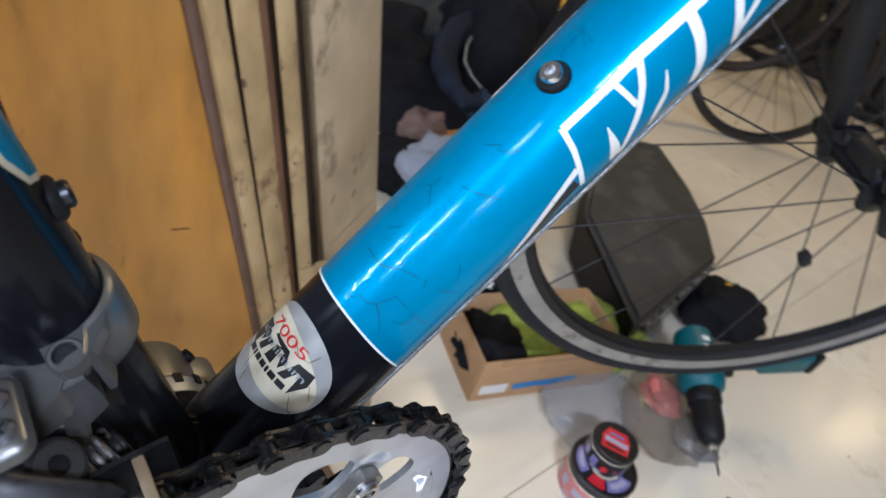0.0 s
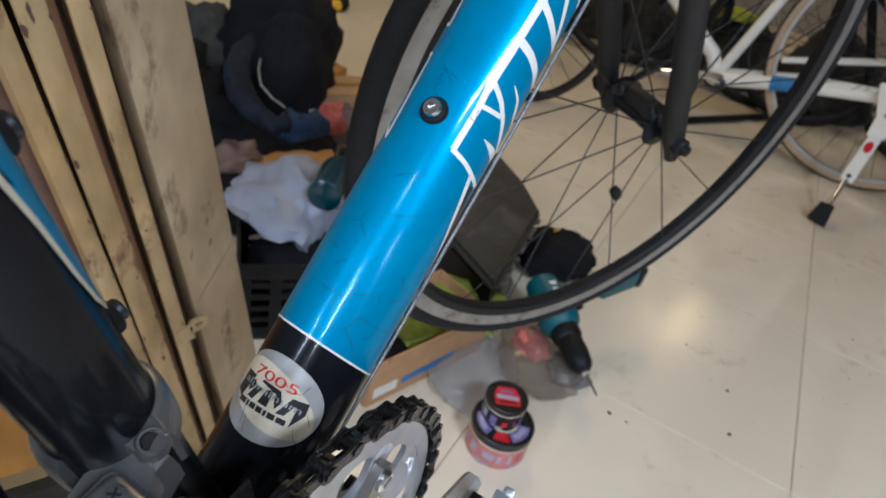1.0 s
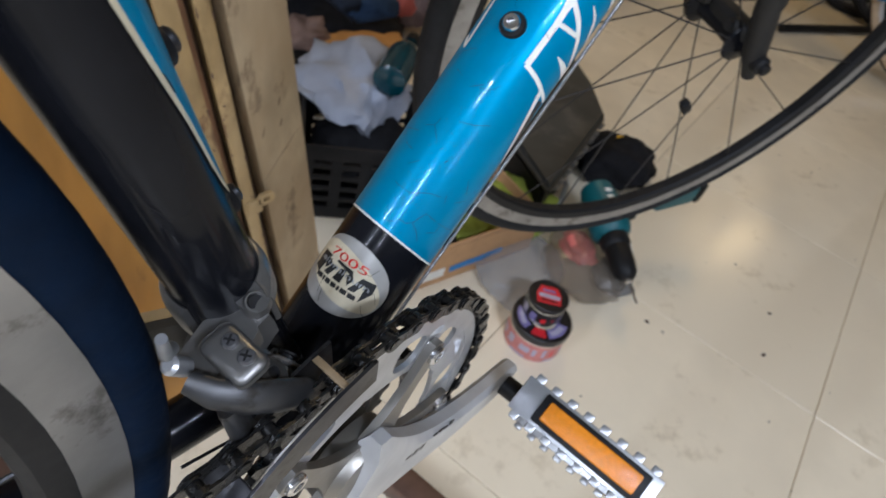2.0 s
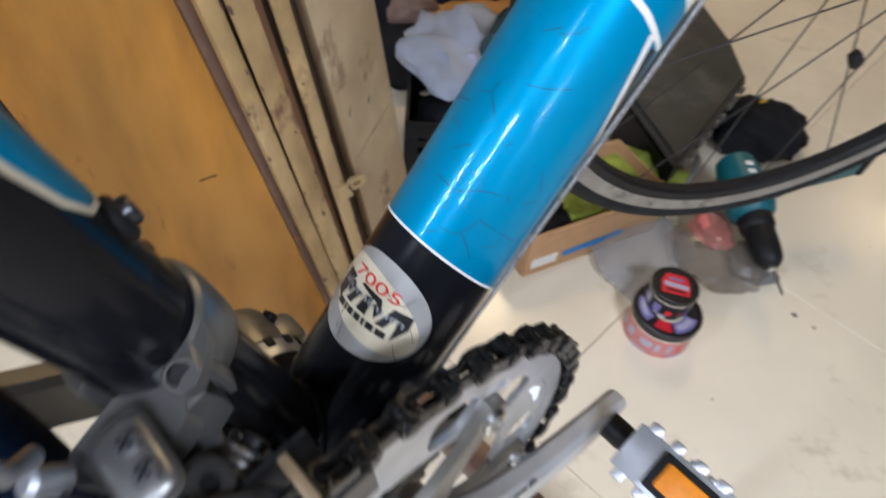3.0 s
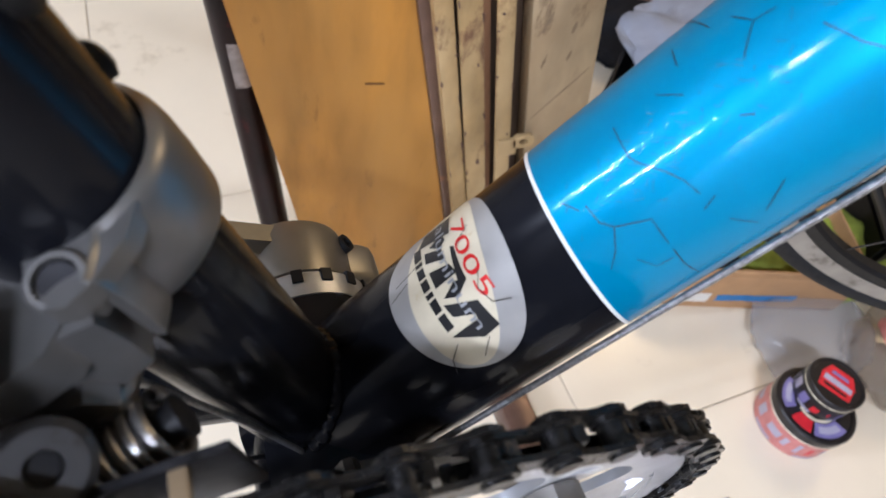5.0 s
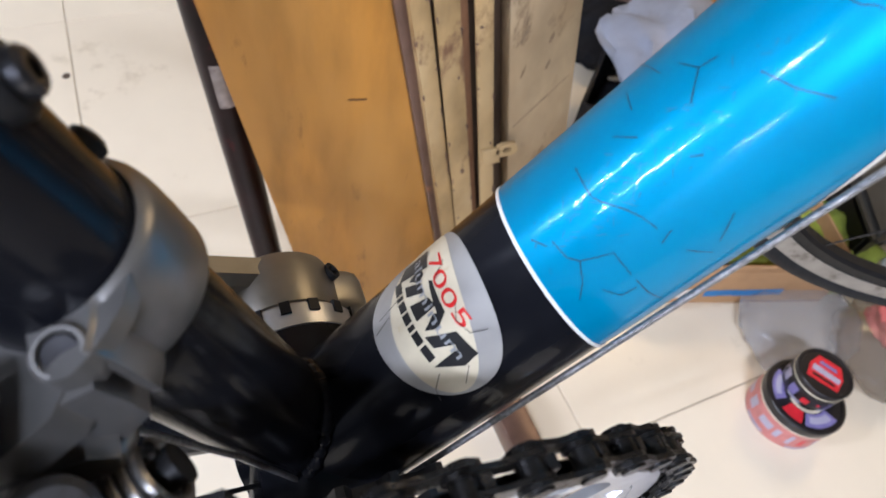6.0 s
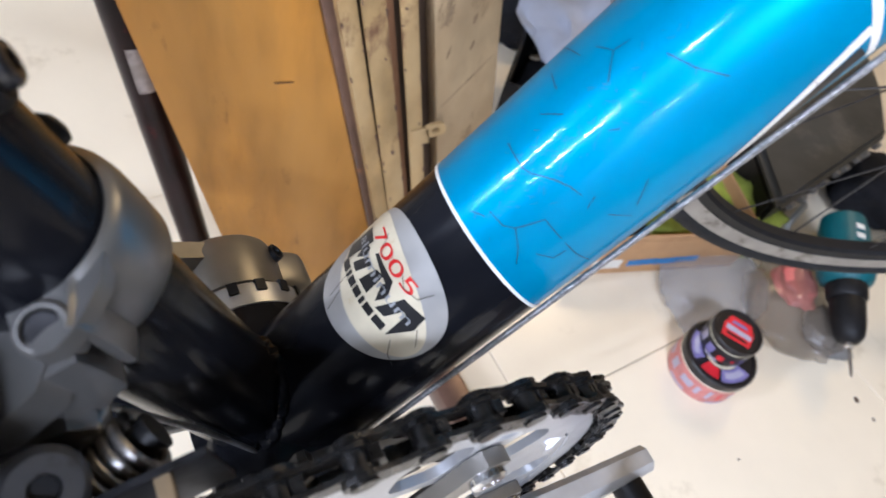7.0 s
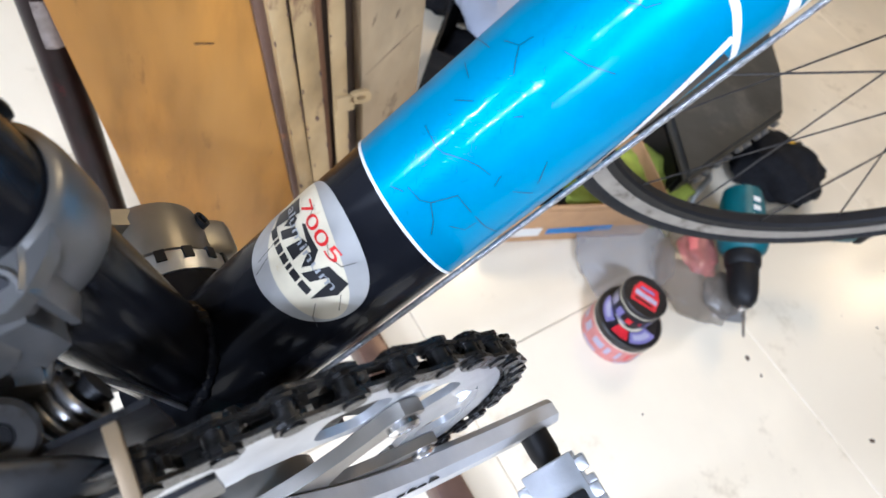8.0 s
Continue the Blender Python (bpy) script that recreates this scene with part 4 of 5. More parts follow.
# ---- boards and frames stacked upright ----
def leaning(name, x0, z0, y, w, d, length, mat, label, category, slope=-0.2, back=0.04, bevel=0.0015):
    """An upright length of board; x0 its middle at height z0, slope its lean along x, back its lean along y."""
    bm = B()
    block(bm, pose(0, 0, length / 2), (w, d, length), bevel)
    lean = Matrix(((1, 0, slope, x0 - slope * z0), (0, 1, back, y - back * z0), (0, 0, 1, 0), (0, 0, 0, 1)))
    bmesh.ops.transform(bm, matrix=lean, verts=bm.verts)
    return tagged(part(name, bm, mat), label, category)


# brown for the strips that put shade between the upright frames
GAP_BROWN = material("shaded_gap_brown", (0.06, 0.035, 0.02), 0.6, 0, 0.3, 14, stretch=(5, 5, 0.7))
ply = prism(B(), [(x, z) for x, z in ((0.0835, 0), (0.266, 0), (0.036, 1.05), (-0.068, 1.05))], pose(0, 0.365, 0, 90, 0, 0), 0.018)
bmesh.ops.bevel(ply, geom=ply.edges[:], offset=0.0012, segments=2, affect="EDGES")
tagged(part("plywood_board", ply, PLY), "orange varnished plywood board standing upright, scratched", "board")
SCR = material("dark_scratch", (0.16, 0.075, 0.025), 0.8)
bm = B()
block(bm, pose(0.1144, 0.3462, 0.479, 0, 8, 0), (0.017, 0.0010, 0.0015), 0.0003)
tagged(part("scratch_mark", bm, SCR), "short dark scratch on the plywood board", "scratch")
leaning("edge_strip", 0.1572, 0.52, 0.354, 0.0105, 0.024, 1.25, RUST, "dark red-brown edging strip beside the plywood", "strip", -0.217, 0.0)


def channel(name, x0, z0, y, w, d, length, lip, slope, label):
    """A steel angle: a front flange and a web behind it, with bolt holes marked and a welded lug."""
    ob = thing(name, label, "steel frame", "steel frames")
    lean = Matrix(((1, 0, slope, x0 - slope * z0), (0, 1, 0.0, y), (0, 0, 1, 0), (0, 0, 0, 1)))
    bm = B()
    block(bm, pose(0, 0, length / 2), (w, 0.004, length), 0.001)
    bmesh.ops.transform(bm, matrix=lean, verts=bm.verts)
    part("flange", bm, CREAM_PAINT, ob, "chipped cream paint")
    bm = B()
    block(bm, pose(lip * (w / 2 - 0.002), d / 2 + 0.002, length / 2), (0.004, d, length), 0.001)
    bmesh.ops.transform(bm, matrix=lean, verts=bm.verts)
    part("web", bm, CREAM_PAINT, ob)
    bm = B()
    rnd = random.Random(int(x0 * 1000))
    for i in range(44):
        z = rnd.uniform(0.1, 1.1)
        edge_x = rnd.choice((-0.47, -0.47, 0.47, 0.47, 0.47, 0.47, rnd.uniform(-0.4, 0.4))) * w
        bw, bh = rnd.uniform(0.0005, 0.0022), rnd.uniform(0.0010, 0.0075)
        shape = [(bw * math.cos(a) * rnd.uniform(0.6, 1.2), bh * math.sin(a) * rnd.uniform(0.6, 1.1)) for a in (2 * math.pi * k / 9 for k in range(9))]
        prism(bm, shape, lean @ pose(edge_x, -0.0022, z, 90, 0, 0), 0.0006)
    tagged(part("paint_chip", bm, RUST, ob, "brown rust showing through chips"), kind="stuff")
    return ob, lean


channel("steel_frame", 0.1700, 0.52, 0.334, 0.0165, 0.03, 1.25, -1, -0.212, "narrow cream-painted steel angle, paint chipped")
channel("steel_frame", 0.1905, 0.52, 0.329, 0.0212, 0.03, 1.22, 1, -0.205, "wide cream-painted steel angle with rust spots")
lug_frame, lug_lean = channel("steel_frame", 0.2199, 0.52, 0.326, 0.0160, 0.03, 1.2, 1, -0.197, "cream-painted steel angle with a welded lug")
bm = B()
n = 20
cx, cz = 0.0218, 0.4050
hole = [(0.0052 * math.cos(2 * math.pi * i / n), 0.0040 * math.sin(2 * math.pi * i / n)) for i in range(n)]
rim = []
for i in range(n):
    a = 2 * math.pi * i / n
    k = 1 / max(abs(math.cos(a)) / 0.0125, abs(math.sin(a)) / 0.0085)
    k = min(k, 0.0118)
    rim.append((k * math.cos(a), k * math.sin(a)))
vv = [[bm.verts.new(lug_lean @ Vector((cx + x, dy, cz + z))) for x, z in ps] for ps, dy in ((rim, -0.005), (hole, -0.005), (hole, -0.001), (rim, -0.001))]
for a, b in zip(vv, vv[1:] + vv[:1]):
    for i in range(n):
        bm.faces.new((a[i], a[(i + 1) % n], b[(i + 1) % n], b[i]))
block(bm, lug_lean @ pose(0.004, -0.003, cz - 0.006), (0.020, 0.004, 0.022), 0.001)
part("lug", bm, CREAM_PAINT, lug_frame, "flat lug with a bolt hole")
plank = leaning("wooden_plank", 0.2803, 0.52, 0.341, 0.0688, 0.02, 1.25, PALE_WOOD, "pale weathered wooden plank with dirt streaks standing upright", "plank", -0.21, 0.0)
GRIME = material("brown_grime", (0.25, 0.18, 0.11), 0.8, 0, 0.35, 60)
for x0, z0, x1, z1, w in ((0.3165, 0.483, 0.2700, 0.426, 0.0022), (0.2600, 0.547, 0.2545, 0.527, 0.0050), (0.2660, 0.503, 0.2640, 0.488, 0.0035), (0.2900, 0.505, 0.2880, 0.494, 0.0040), (0.2855, 0.535, 0.2840, 0.523, 0.0045), (0.2540, 0.560, 0.2530, 0.543, 0.0030)):
    bm = B()
    rnd = random.Random(int(x0 * 10000))
    way = Vector((x1 - x0, z1 - z0))
    nrm = Vector((-way.y, way.x)).normalized()
    edge = [(x0 + way.x * i / 9, z0 + way.y * i / 9, w * math.sin(math.pi * (i + 0.6) / 10.2) * rnd.uniform(0.5, 1.0) / 2) for i in range(10)]
    prism(bm, [(x + nrm.x * h, z + nrm.y * h) for x, z, h in edge] + [(x - nrm.x * h, z - nrm.y * h) for x, z, h in edge[::-1]], pose(0, 0.3312, 0, 90, 0, 0), 0.0006)
    part("stain", bm, GRIME, plank, "brown smear of grime", smooth=0)
REDDISH = material("reddish_brown_wood", (0.20, 0.095, 0.045), 0.6, 0, 0.3, 14, stretch=(5, 5, 0.7), dirt=(0.07, 0.03, 0.015), dirt_at=0.58)
leaning("narrow_batten", 0.2062, 0.52, 0.342, 0.0090, 0.012, 1.2, REDDISH, "narrow reddish-brown batten between the steel frames", "batten", -0.2, 0.0)
# dark strips added where only shade shows between the frames and the plank
leaning("dark_batten", 0.2400, 0.52, 0.362, 0.050, 0.012, 1.2, GAP_BROWN, "dark strip added for the shaded gap behind the steel frames", "batten", -0.205, 0.0)
leaning("dark_batten", 0.1860, 0.52, 0.372, 0.062, 0.012, 1.2, GAP_BROWN, "dark strip added for the shaded gap behind the steel frames", "batten", -0.2, 0.0)

# ---- tins ----
TIN_DARK = material("black_tin_lid", (0.015, 0.013, 0.014), 0.35, 0.2, 0.2, 60)
TIN_WHITE = material("pale_tin_print", (0.40, 0.37, 0.46), 0.4, 0, 0.1, 90)
TIN_BLUE = material("violet_tin_print", (0.20, 0.17, 0.36), 0.4, 0, 0.1, 90)
TIN_PINK = material("pink_red_tin_print", (0.52, 0.19, 0.17), 0.4, 0, 0.15, 70)
TIN_RED = material("bright_red_tin_print", (0.62, 0.02, 0.03), 0.35, 0, 0.15, 70)


def wedge(bm, m, r, h0, h1, a0, a1, n=8):
    """A print on a tin's side."""
    rows = [[bm.verts.new(m @ Vector((r * math.cos(a), r * math.sin(a), h))) for a in (a0 + (a1 - a0) * i / n for i in range(n + 1))] for h in (h0, h1)]
    for i in range(n):
        bm.faces.new((rows[0][i], rows[0][i + 1], rows[1][i + 1], rows[1][i]))
    return bm


def tin(x, y, z, r, h, label, turn, lid_print, body):
    m = pose(x, y, z, 0, 0, turn)
    ob = thing("grease_tin", label, "tin", "grease tins", at=(x, y, z))
    part("can", lathe(B(), [(r * 0.97, 0.0004), (r, 0.002), (r, h * 0.72), (r * 0.985, h * 0.74), (r * 0.985, h * 0.95)], m, 48), body, ob, "printed can")
    part("seam_ring", lathe(B(), [(r * 1.0, h * 0.71), (r * 1.025, h * 0.735), (r * 1.0, h * 0.76)], m, 48), CREAM, ob, "pale rolled seam")
    part("lid", lathe(B(), [(r * 1.015, h * 0.77), (r * 1.02, h * 0.97), (r * 0.99, h), (r * 0.90, h), (r * 0.88, h * 0.965), (0.0005, h * 0.965)], m, 48), TIN_DARK, ob, "black press-on lid")
    rnd = random.Random(int(r * 1000))
    at = 0.0
    while at < 6.1:
        w = rnd.uniform(0.10, 0.38)
        lo = rnd.uniform(0.16, 0.34)
        part("side_print", wedge(B(), m, r * 1.003, h * lo, h * rnd.uniform(lo + 0.12, 0.62), at, at + w), rnd.choice((TIN_WHITE, TIN_WHITE, TIN_BLUE, TIN_RED)), ob)
        at += w + rnd.uniform(0.05, 0.3)
    for i in range(5):
        part("side_print", wedge(B(), m, r * 1.004, h * 0.05, h * 0.13, i * 1.25 + 0.3, i * 1.25 + 0.9), TIN_WHITE, ob)
    for shape, mat, lift in lid_print:
        part("lid_print", prism(B(), [(px * r, py * r) for px, py in shape], m @ pose(0, 0, h * 0.965 + lift), 0.0004), mat, ob)
    return ob


def arc(a0, a1, r0, r1, n=8):
    """A piece of a ring on a lid, between two angles in degrees and two shares of its radius."""
    turn = [radians(a0 + (a1 - a0) * i / n) for i in range(n + 1)]
    return [(r1 * math.cos(a), r1 * math.sin(a)) for a in turn] + [(r0 * math.cos(a), r0 * math.sin(a)) for a in turn[::-1]]


tin(0.698, 0.055, 0.0, 0.0565, 0.066, "wide red and pink grease tin with black printed lid", 0, [
    (arc(104, 168, 0.56, 0.86), TIN_BLUE, 0.0006), (arc(112, 158, 0.64, 0.78), TIN_WHITE, 0.0012), (arc(184, 222, 0.50, 0.84), TIN_RED, 0.0006),
    (arc(228, 292, 0.50, 0.86), TIN_BLUE, 0.0006), (arc(236, 284, 0.58, 0.76), TIN_WHITE, 0.0012), (arc(170, 300, 0.40, 0.48), CREAM, 0.0006)], TIN_PINK)
tin(0.7105, 0.0665, 0.0645, 0.038, 0.045, "small dark grease tin with red-printed lid on a larger tin", 302, [
    ([(-0.58, -0.52), (0.58, -0.52), (0.62, 0.1), (0.42, 0.58), (-0.42, 0.58), (-0.62, 0.1)], TIN_RED, 0.0006), ([(-0.5, -0.16), (0.54, -0.20), (0.54, 0.04), (-0.5, 0.10)], TIN_WHITE, 0.0012), ([(-0.34, 0.24), (0.34, 0.22), (0.3, 0.36), (-0.3, 0.38)], TIN_BLUE, 0.0012), ([(-0.42, -0.38), (0.42, -0.40), (0.42, -0.30), (-0.42, -0.27)], TIN_DARK, 0.0012)], TIN_DARK)

# ---- open cardboard box with rags ----
BLUE_PRINT = material("blue_print", (0.03, 0.20, 0.48), 0.6, 0, 0.2, 80, dirt=(0.3, 0.35, 0.4), dirt_at=0.6)
LIME = material("lime_cloth", (0.30, 0.36, 0.05), 0.9, 0, 0.25, 40, bump=0.002)
DARK_CLOTH = material("black_cloth", (0.010, 0.010, 0.012), 0.9, 0, 0.35, 40, bump=0.002, spec=0.2)
box_m = pose(0.772, 0.320, 0, 0, 0, -16.3)
box = thing("cardboard_box", "open brown cardboard box with a blue print", "box", at=(0.772, 0.320, 0))
L, W, HB, T = 0.305, 0.16, 0.108, 0.004
for name, c, size in (("bottom", (0, 0, T / 2 + 0.001), (L, W, T)), ("front_panel", (0, -W / 2, HB / 2), (L, T, HB)), ("back_panel", (0, W / 2, HB / 2), (L, T, HB)), ("side_panel", (-L / 2, 0, HB / 2), (T, W - T, HB)), ("side_panel", (L / 2, 0, HB / 2), (T, W - T, HB))):
    part(name, block(B(), box_m @ pose(*c), size, 0.0008), CARDBOARD, box)
part("flap", block(B(), box_m @ pose(0.02, -W / 2 - 0.003, HB - 0.005, 12), (L * 0.9, T, 0.022), 0.001), CARDBOARD, box, "folded cardboard flap")
part("printed_label", block(B(), box_m @ pose(-0.112, -W / 2 - 0.0024, 0.030), (0.055, 0.0010, 0.024)), WHITE_LINE, box, "white printed field")
bm = B()
for dx, wd, dz in ((-0.045, 0.055, 0.0), (0.005, 0.05, 0.001), (0.045, 0.035, 0.003)):
    block(bm, box_m @ pose(dx, -W / 2 - 0.0026, 0.032 + dz, 0, -3, 0), (wd, 0.0010, 0.016))
part("printed_label", bm, BLUE_PRINT, box, "blue printed stripe")


def rag(name, x, y, z, r, squash, mat, label, category, seed, rough=0.35, turn=0.0, long=1.0, taper=0.0):
    """A crumpled soft thing: a ball pressed flat and folded, narrower at one end."""
    bm = B()
    bmesh.ops.create_icosphere(bm, subdivisions=4, radius=1)
    for v in bm.verts:
        c = v.co.copy()
        k = 1 + rough * (noise.noise(c * 1.7 + Vector((seed, 0, 0))) + 0.6 * abs(noise.noise(c * 4.1 + Vector((0, seed, 0)))) + 0.25 * noise.noise(c * 9 + Vector((0, 0, seed))))
        v.co = Vector((c.x * k * long * (1 + taper * c.y), c.y * k, max(c.z * k * squash, -0.35 * squash)))
    bmesh.ops.transform(bm, matrix=pose(x, y, z, 0, 0, turn) @ Matrix.Scale(r, 4), verts=bm.verts)
    return tagged(part(name, bm, mat, smooth=60), label, category)


rag("rag", 0.79, 0.335, 0.055, 0.075, 0.6, LIME, "crumpled lime-green cloth in the cardboard box", "cloth", 3, long=1.2)
rag("rag", 0.69, 0.35, 0.05, 0.07, 0.6, DARK_CLOTH, "crumpled black cloth in the cardboard box", "cloth", 5)
rag("rag", 0.93, 0.30, 0.03, 0.085, 0.6, LIME, "crumpled lime-green cloth on the floor", "cloth", 8, long=1.3, turn=-20)
rag("rag", 0.668, 0.325, 0.060, 0.020, 0.8, TIN_RED, "small red rag in the cardboard box", "cloth", 2)

# ---- grey tool case ----
CASE = material("dark_grey_plastic", (0.040, 0.041, 0.039), 0.6, 0, 0.35, 9, dirt=(0.085, 0.08, 0.072), dirt_at=0.55, bump=0.0006)
CASE_EDGE = material("worn_grey_edge", (0.16, 0.155, 0.145), 0.6, 0, 0.15, 30)
case = thing("tool_case", "dark grey plastic tool case with dusty lid", "case", at=(1.25, 0.45, 0))
rim_line = [Vector(p) for p in ((0.915, 0.212), (1.300, 0.282), (1.395, 0.385), (1.490, 0.515), (1.600, 0.700), (1.440, 0.800), (1.080, 0.520))]
middle = sum(rim_line, Vector((0, 0))) / len(rim_line)


def case_ring(scale, z0, z1, bevel):
    """A flat piece with the case's outline, between two heights."""
    own = prism(B(), [tuple(middle + (p - middle) * scale) for p in rim_line], pose(0, 0, z0), z1 - z0)
    bmesh.ops.bevel(own, geom=own.edges[:], offset=bevel, segments=3, affect="EDGES")
    return own


part("shell", case_ring(0.93, 0.001, 0.124, 0.012), BLACK_PLASTIC, case, "black lower shell")
lid = part("lid", case_ring(1.0, 0.126, 0.152, 0.010), CASE, case, "dusty dark grey lid")
front = rim_line[1] - rim_line[0]
for k in range(9):
    p = rim_line[0] + front * (0.12 + k * 0.10)
    part("lid_tooth", block(B(), pose(p.x + 0.001, p.y - 0.003, 0.132 - 0.004 * (k % 2), 12, 0, 10), (0.016, 0.010, 0.014), 0.003), CASE_EDGE, lid)
for k in (0.3, 0.72):
    p = rim_line[0] + front * k
    part("latch", block(B(), pose(p.x + 0.004, p.y + 0.010, 0.098, 0, 0, 10), (0.042, 0.012, 0.036), 0.003), BLACK_PLASTIC, case)
rag("bag", 1.33, 0.215, 0.035, 0.085, 0.7, DARK_CLOTH, "black cloth bag beside the tool case", "bag", 11, long=1.2, turn=-30)
YELLOW = material("yellow_plastic", (0.7, 0.4, 0.02), 0.5)
tagged(part("yellow_bottle", lathe(B(), [(0.010, 0), (0.010, 0.010), (0.008, 0.012)], pose(1.34, 0.235, 0.083), 20), YELLOW), "small yellow bottle lying in the black bag", "bottle")

# ---- cordless drill on a clear bag ----
drill = thing("cordless_drill", "teal and black cordless drill lying on its side", "drill", at=(0.97, 0.08, 0.05))
tip, tail = Vector((0.876, -0.0455, 0.083)), Vector((1.047, 0.164, 0.127))
fwd = (tip - tail).normalized()
dm = frame_of(tail, fwd, (0, 0, 1))
part("motor_housing", lathe(B(), [(0.022, 0.0), (0.034, 0.006), (0.039, 0.03), (0.041, 0.08), (0.044, 0.112), (0.040, 0.126), (0.031, 0.135)], dm, 32), TEAL, drill, "teal plastic housing")
part("torque_collar", lathe(B(), [(0.0300, 0.135), (0.0312, 0.138), (0.0305, 0.157), (0.027, 0.162)], dm, 32), BLACK_PLASTIC, drill, "black torque collar")
part("chuck", lathe(B(), [(0.0255, 0.162), (0.0268, 0.166), (0.0258, 0.202), (0.0225, 0.224), (0.015, 0.235), (0.008, 0.238)], dm, 28), BLACK_PLASTIC, drill, "black keyless chuck")
part("drill_bit", lathe(B(), [(0.0080, 0.236), (0.0075, 0.243), (0.0026, 0.246), (0.0026, 0.288), (0.0005, 0.294)], dm, 14), STEEL, drill, "steel drill bit")
side = Vector((0.234, -0.1255, 0.043)).normalized()
g0 = tail + fwd * 0.07 + side * 0.025
part("grip", sweep(B(), [g0 - side * 0.02, g0 + side * 0.05, g0 + side * 0.115], [0.021, 0.017, 0.018], 20, True, 0.85), TEAL, drill, "teal grip")
part("battery_foot", block(B(), frame_of(g0 + side * 0.160, side, fwd), (0.033, 0.058, 0.105), 0.009, 3), TEAL, drill, "teal battery foot")
part("battery", block(B(), frame_of(g0 + side * 0.221, side, fwd), (0.035, 0.060, 0.018), 0.006, 3), BLACK_PLASTIC, drill, "black battery end")
part("trigger", block(B(), frame_of(g0 + side * 0.03 + fwd * 0.024, side, fwd), (0.016, 0.016, 0.026), 0.004), BLACK_PLASTIC, drill)
bm = B()
for i in range(4):
    block(bm, frame_of(tail + fwd * (0.045 + i * 0.018) + Vector((0, 0, 0.041)), (0, 0, 1), fwd), (0.010, 0.014, 0.0016))
part("pale_print", bm, WHITE_LINE, drill)
CLEAR = bpy.data.materials.new("clear_plastic_film")
CLEAR.use_nodes = True
sh = CLEAR.node_tree.nodes["Principled BSDF"]
sh.inputs["Base Color"].default_value = (0.23, 0.185, 0.14, 1)
sh.inputs["Roughness"].default_value = 0.22
sh.inputs["Alpha"].default_value = 0.38
rag("plastic_bag", 0.922, 0.078, 0.030, 0.088, 0.50, CLEAR, "crumpled clear plastic bag of small parts under the drill", "plastic bag", 21, 0.28, long=1.15, turn=35)
PACKET = material("red_pink_packet", (0.62, 0.15, 0.14), 0.4, 0, 0.3, 40)
rag("packet", 0.945, 0.110, 0.046, 0.036, 0.6, PACKET, "red-pink packet inside the clear plastic bag", "packet", 14, 0.3, long=1.3, turn=60)
rag("packet", 0.960, 0.015, 0.016, 0.045, 0.4, CASE_EDGE, "grey packet inside the clear plastic bag", "packet", 15, 0.3)
CUP_GREY = material("pale_grey_plastic", (0.42, 0.43, 0.42), 0.5, 0, 0.15, 40)
FILM = bpy.data.materials.new("thin_clear_film")
FILM.use_nodes = True
sh = FILM.node_tree.nodes["Principled BSDF"]
sh.inputs["Base Color"].default_value = (0.44, 0.43, 0.42, 1)
sh.inputs["Roughness"].default_value = 0.25
sh.inputs["Alpha"].default_value = 0.42
rag("plastic_bag", 0.815, 0.172, 0.018, 0.088, 0.28, FILM, "flat empty clear plastic bag on the floor tiles", "plastic bag", 61, 0.22, long=1.25, turn=10)
part_wire = sweep(B(), [(1.045, 0.000, 0.004), (1.062, 0.014, 0.006), (1.085, 0.026, 0.005), (1.112, 0.046, 0.004)], 0.0035, 8)
wire = part("cable", sweep(B(), [(1.02, 0.20, 0.008), (1.05, 0.222, 0.035), (1.10, 0.240, 0.05), (1.15, 0.262, 0.02)], 0.006, 10), CUP_GREY)
tagged(wire, "short thick pale grey cable behind the drill", "cable")
tagged(part("cable", part_wire, WHITE_LINE), "short white cable on the floor beside the drill", "cable")

# ---- black crate, white bag and clutter under the wall of boards ----
crate_m = pose(0.735, 0.575, 0, 0, 0, -43)
crate = thing("plastic_crate", "black slotted plastic crate with a white bag on top", "crate", at=(0.735, 0.575, 0))
CW, CD, CH = 0.25, 0.22, 0.185
part("base", block(B(), crate_m @ pose(0, 0, 0.006), (CW, CD, 0.01), 0.002), BLACK_PLASTIC, crate)
for yy, ww in ((-CD / 2, CW), (CD / 2, CW)):
    side_part = part("long_side", block(B(), crate_m @ pose(0, yy, 0.168), (ww, 0.006, 0.034), 0.001), BLACK_PLASTIC, crate)
    part("bottom_rail", block(B(), crate_m @ pose(0, yy, 0.016), (ww, 0.006, 0.03), 0.001), BLACK_PLASTIC, side_part)
    for k in range(4):
        part("slat", block(B(), crate_m @ pose(0, yy, 0.052 + k * 0.028), (ww, 0.005, 0.012), 0.001), BLACK_PLASTIC, side_part)
    for k in range(5):
        part("rib", block(B(), crate_m @ pose(-ww / 2 + 0.012 + k * (ww - 0.024) / 4, yy, CH / 2), (0.022, 0.0056, CH - 0.02), 0.001), BLACK_PLASTIC, side_part)
for xx in (-CW / 2, CW / 2):
    part("short_side", block(B(), crate_m @ pose(xx, 0, CH / 2), (0.006, CD - 0.006, CH), 0.001), BLACK_PLASTIC, crate)
part("tag", block(B(), crate_m @ pose(0.085, -CD / 2 - 0.0045, 0.12), (0.022, 0.002, 0.016), 0.0005), WHITE_LINE, crate, "small white tag")
# added dark filling, so the floor does not show bright through the slots
rag("rag", 0.735, 0.575, 0.10, 0.09, 0.8, DARK_CLOTH, "added dark filling behind the slots of the black crate", "cloth", 33, 0.2, long=1.1, turn=-43)
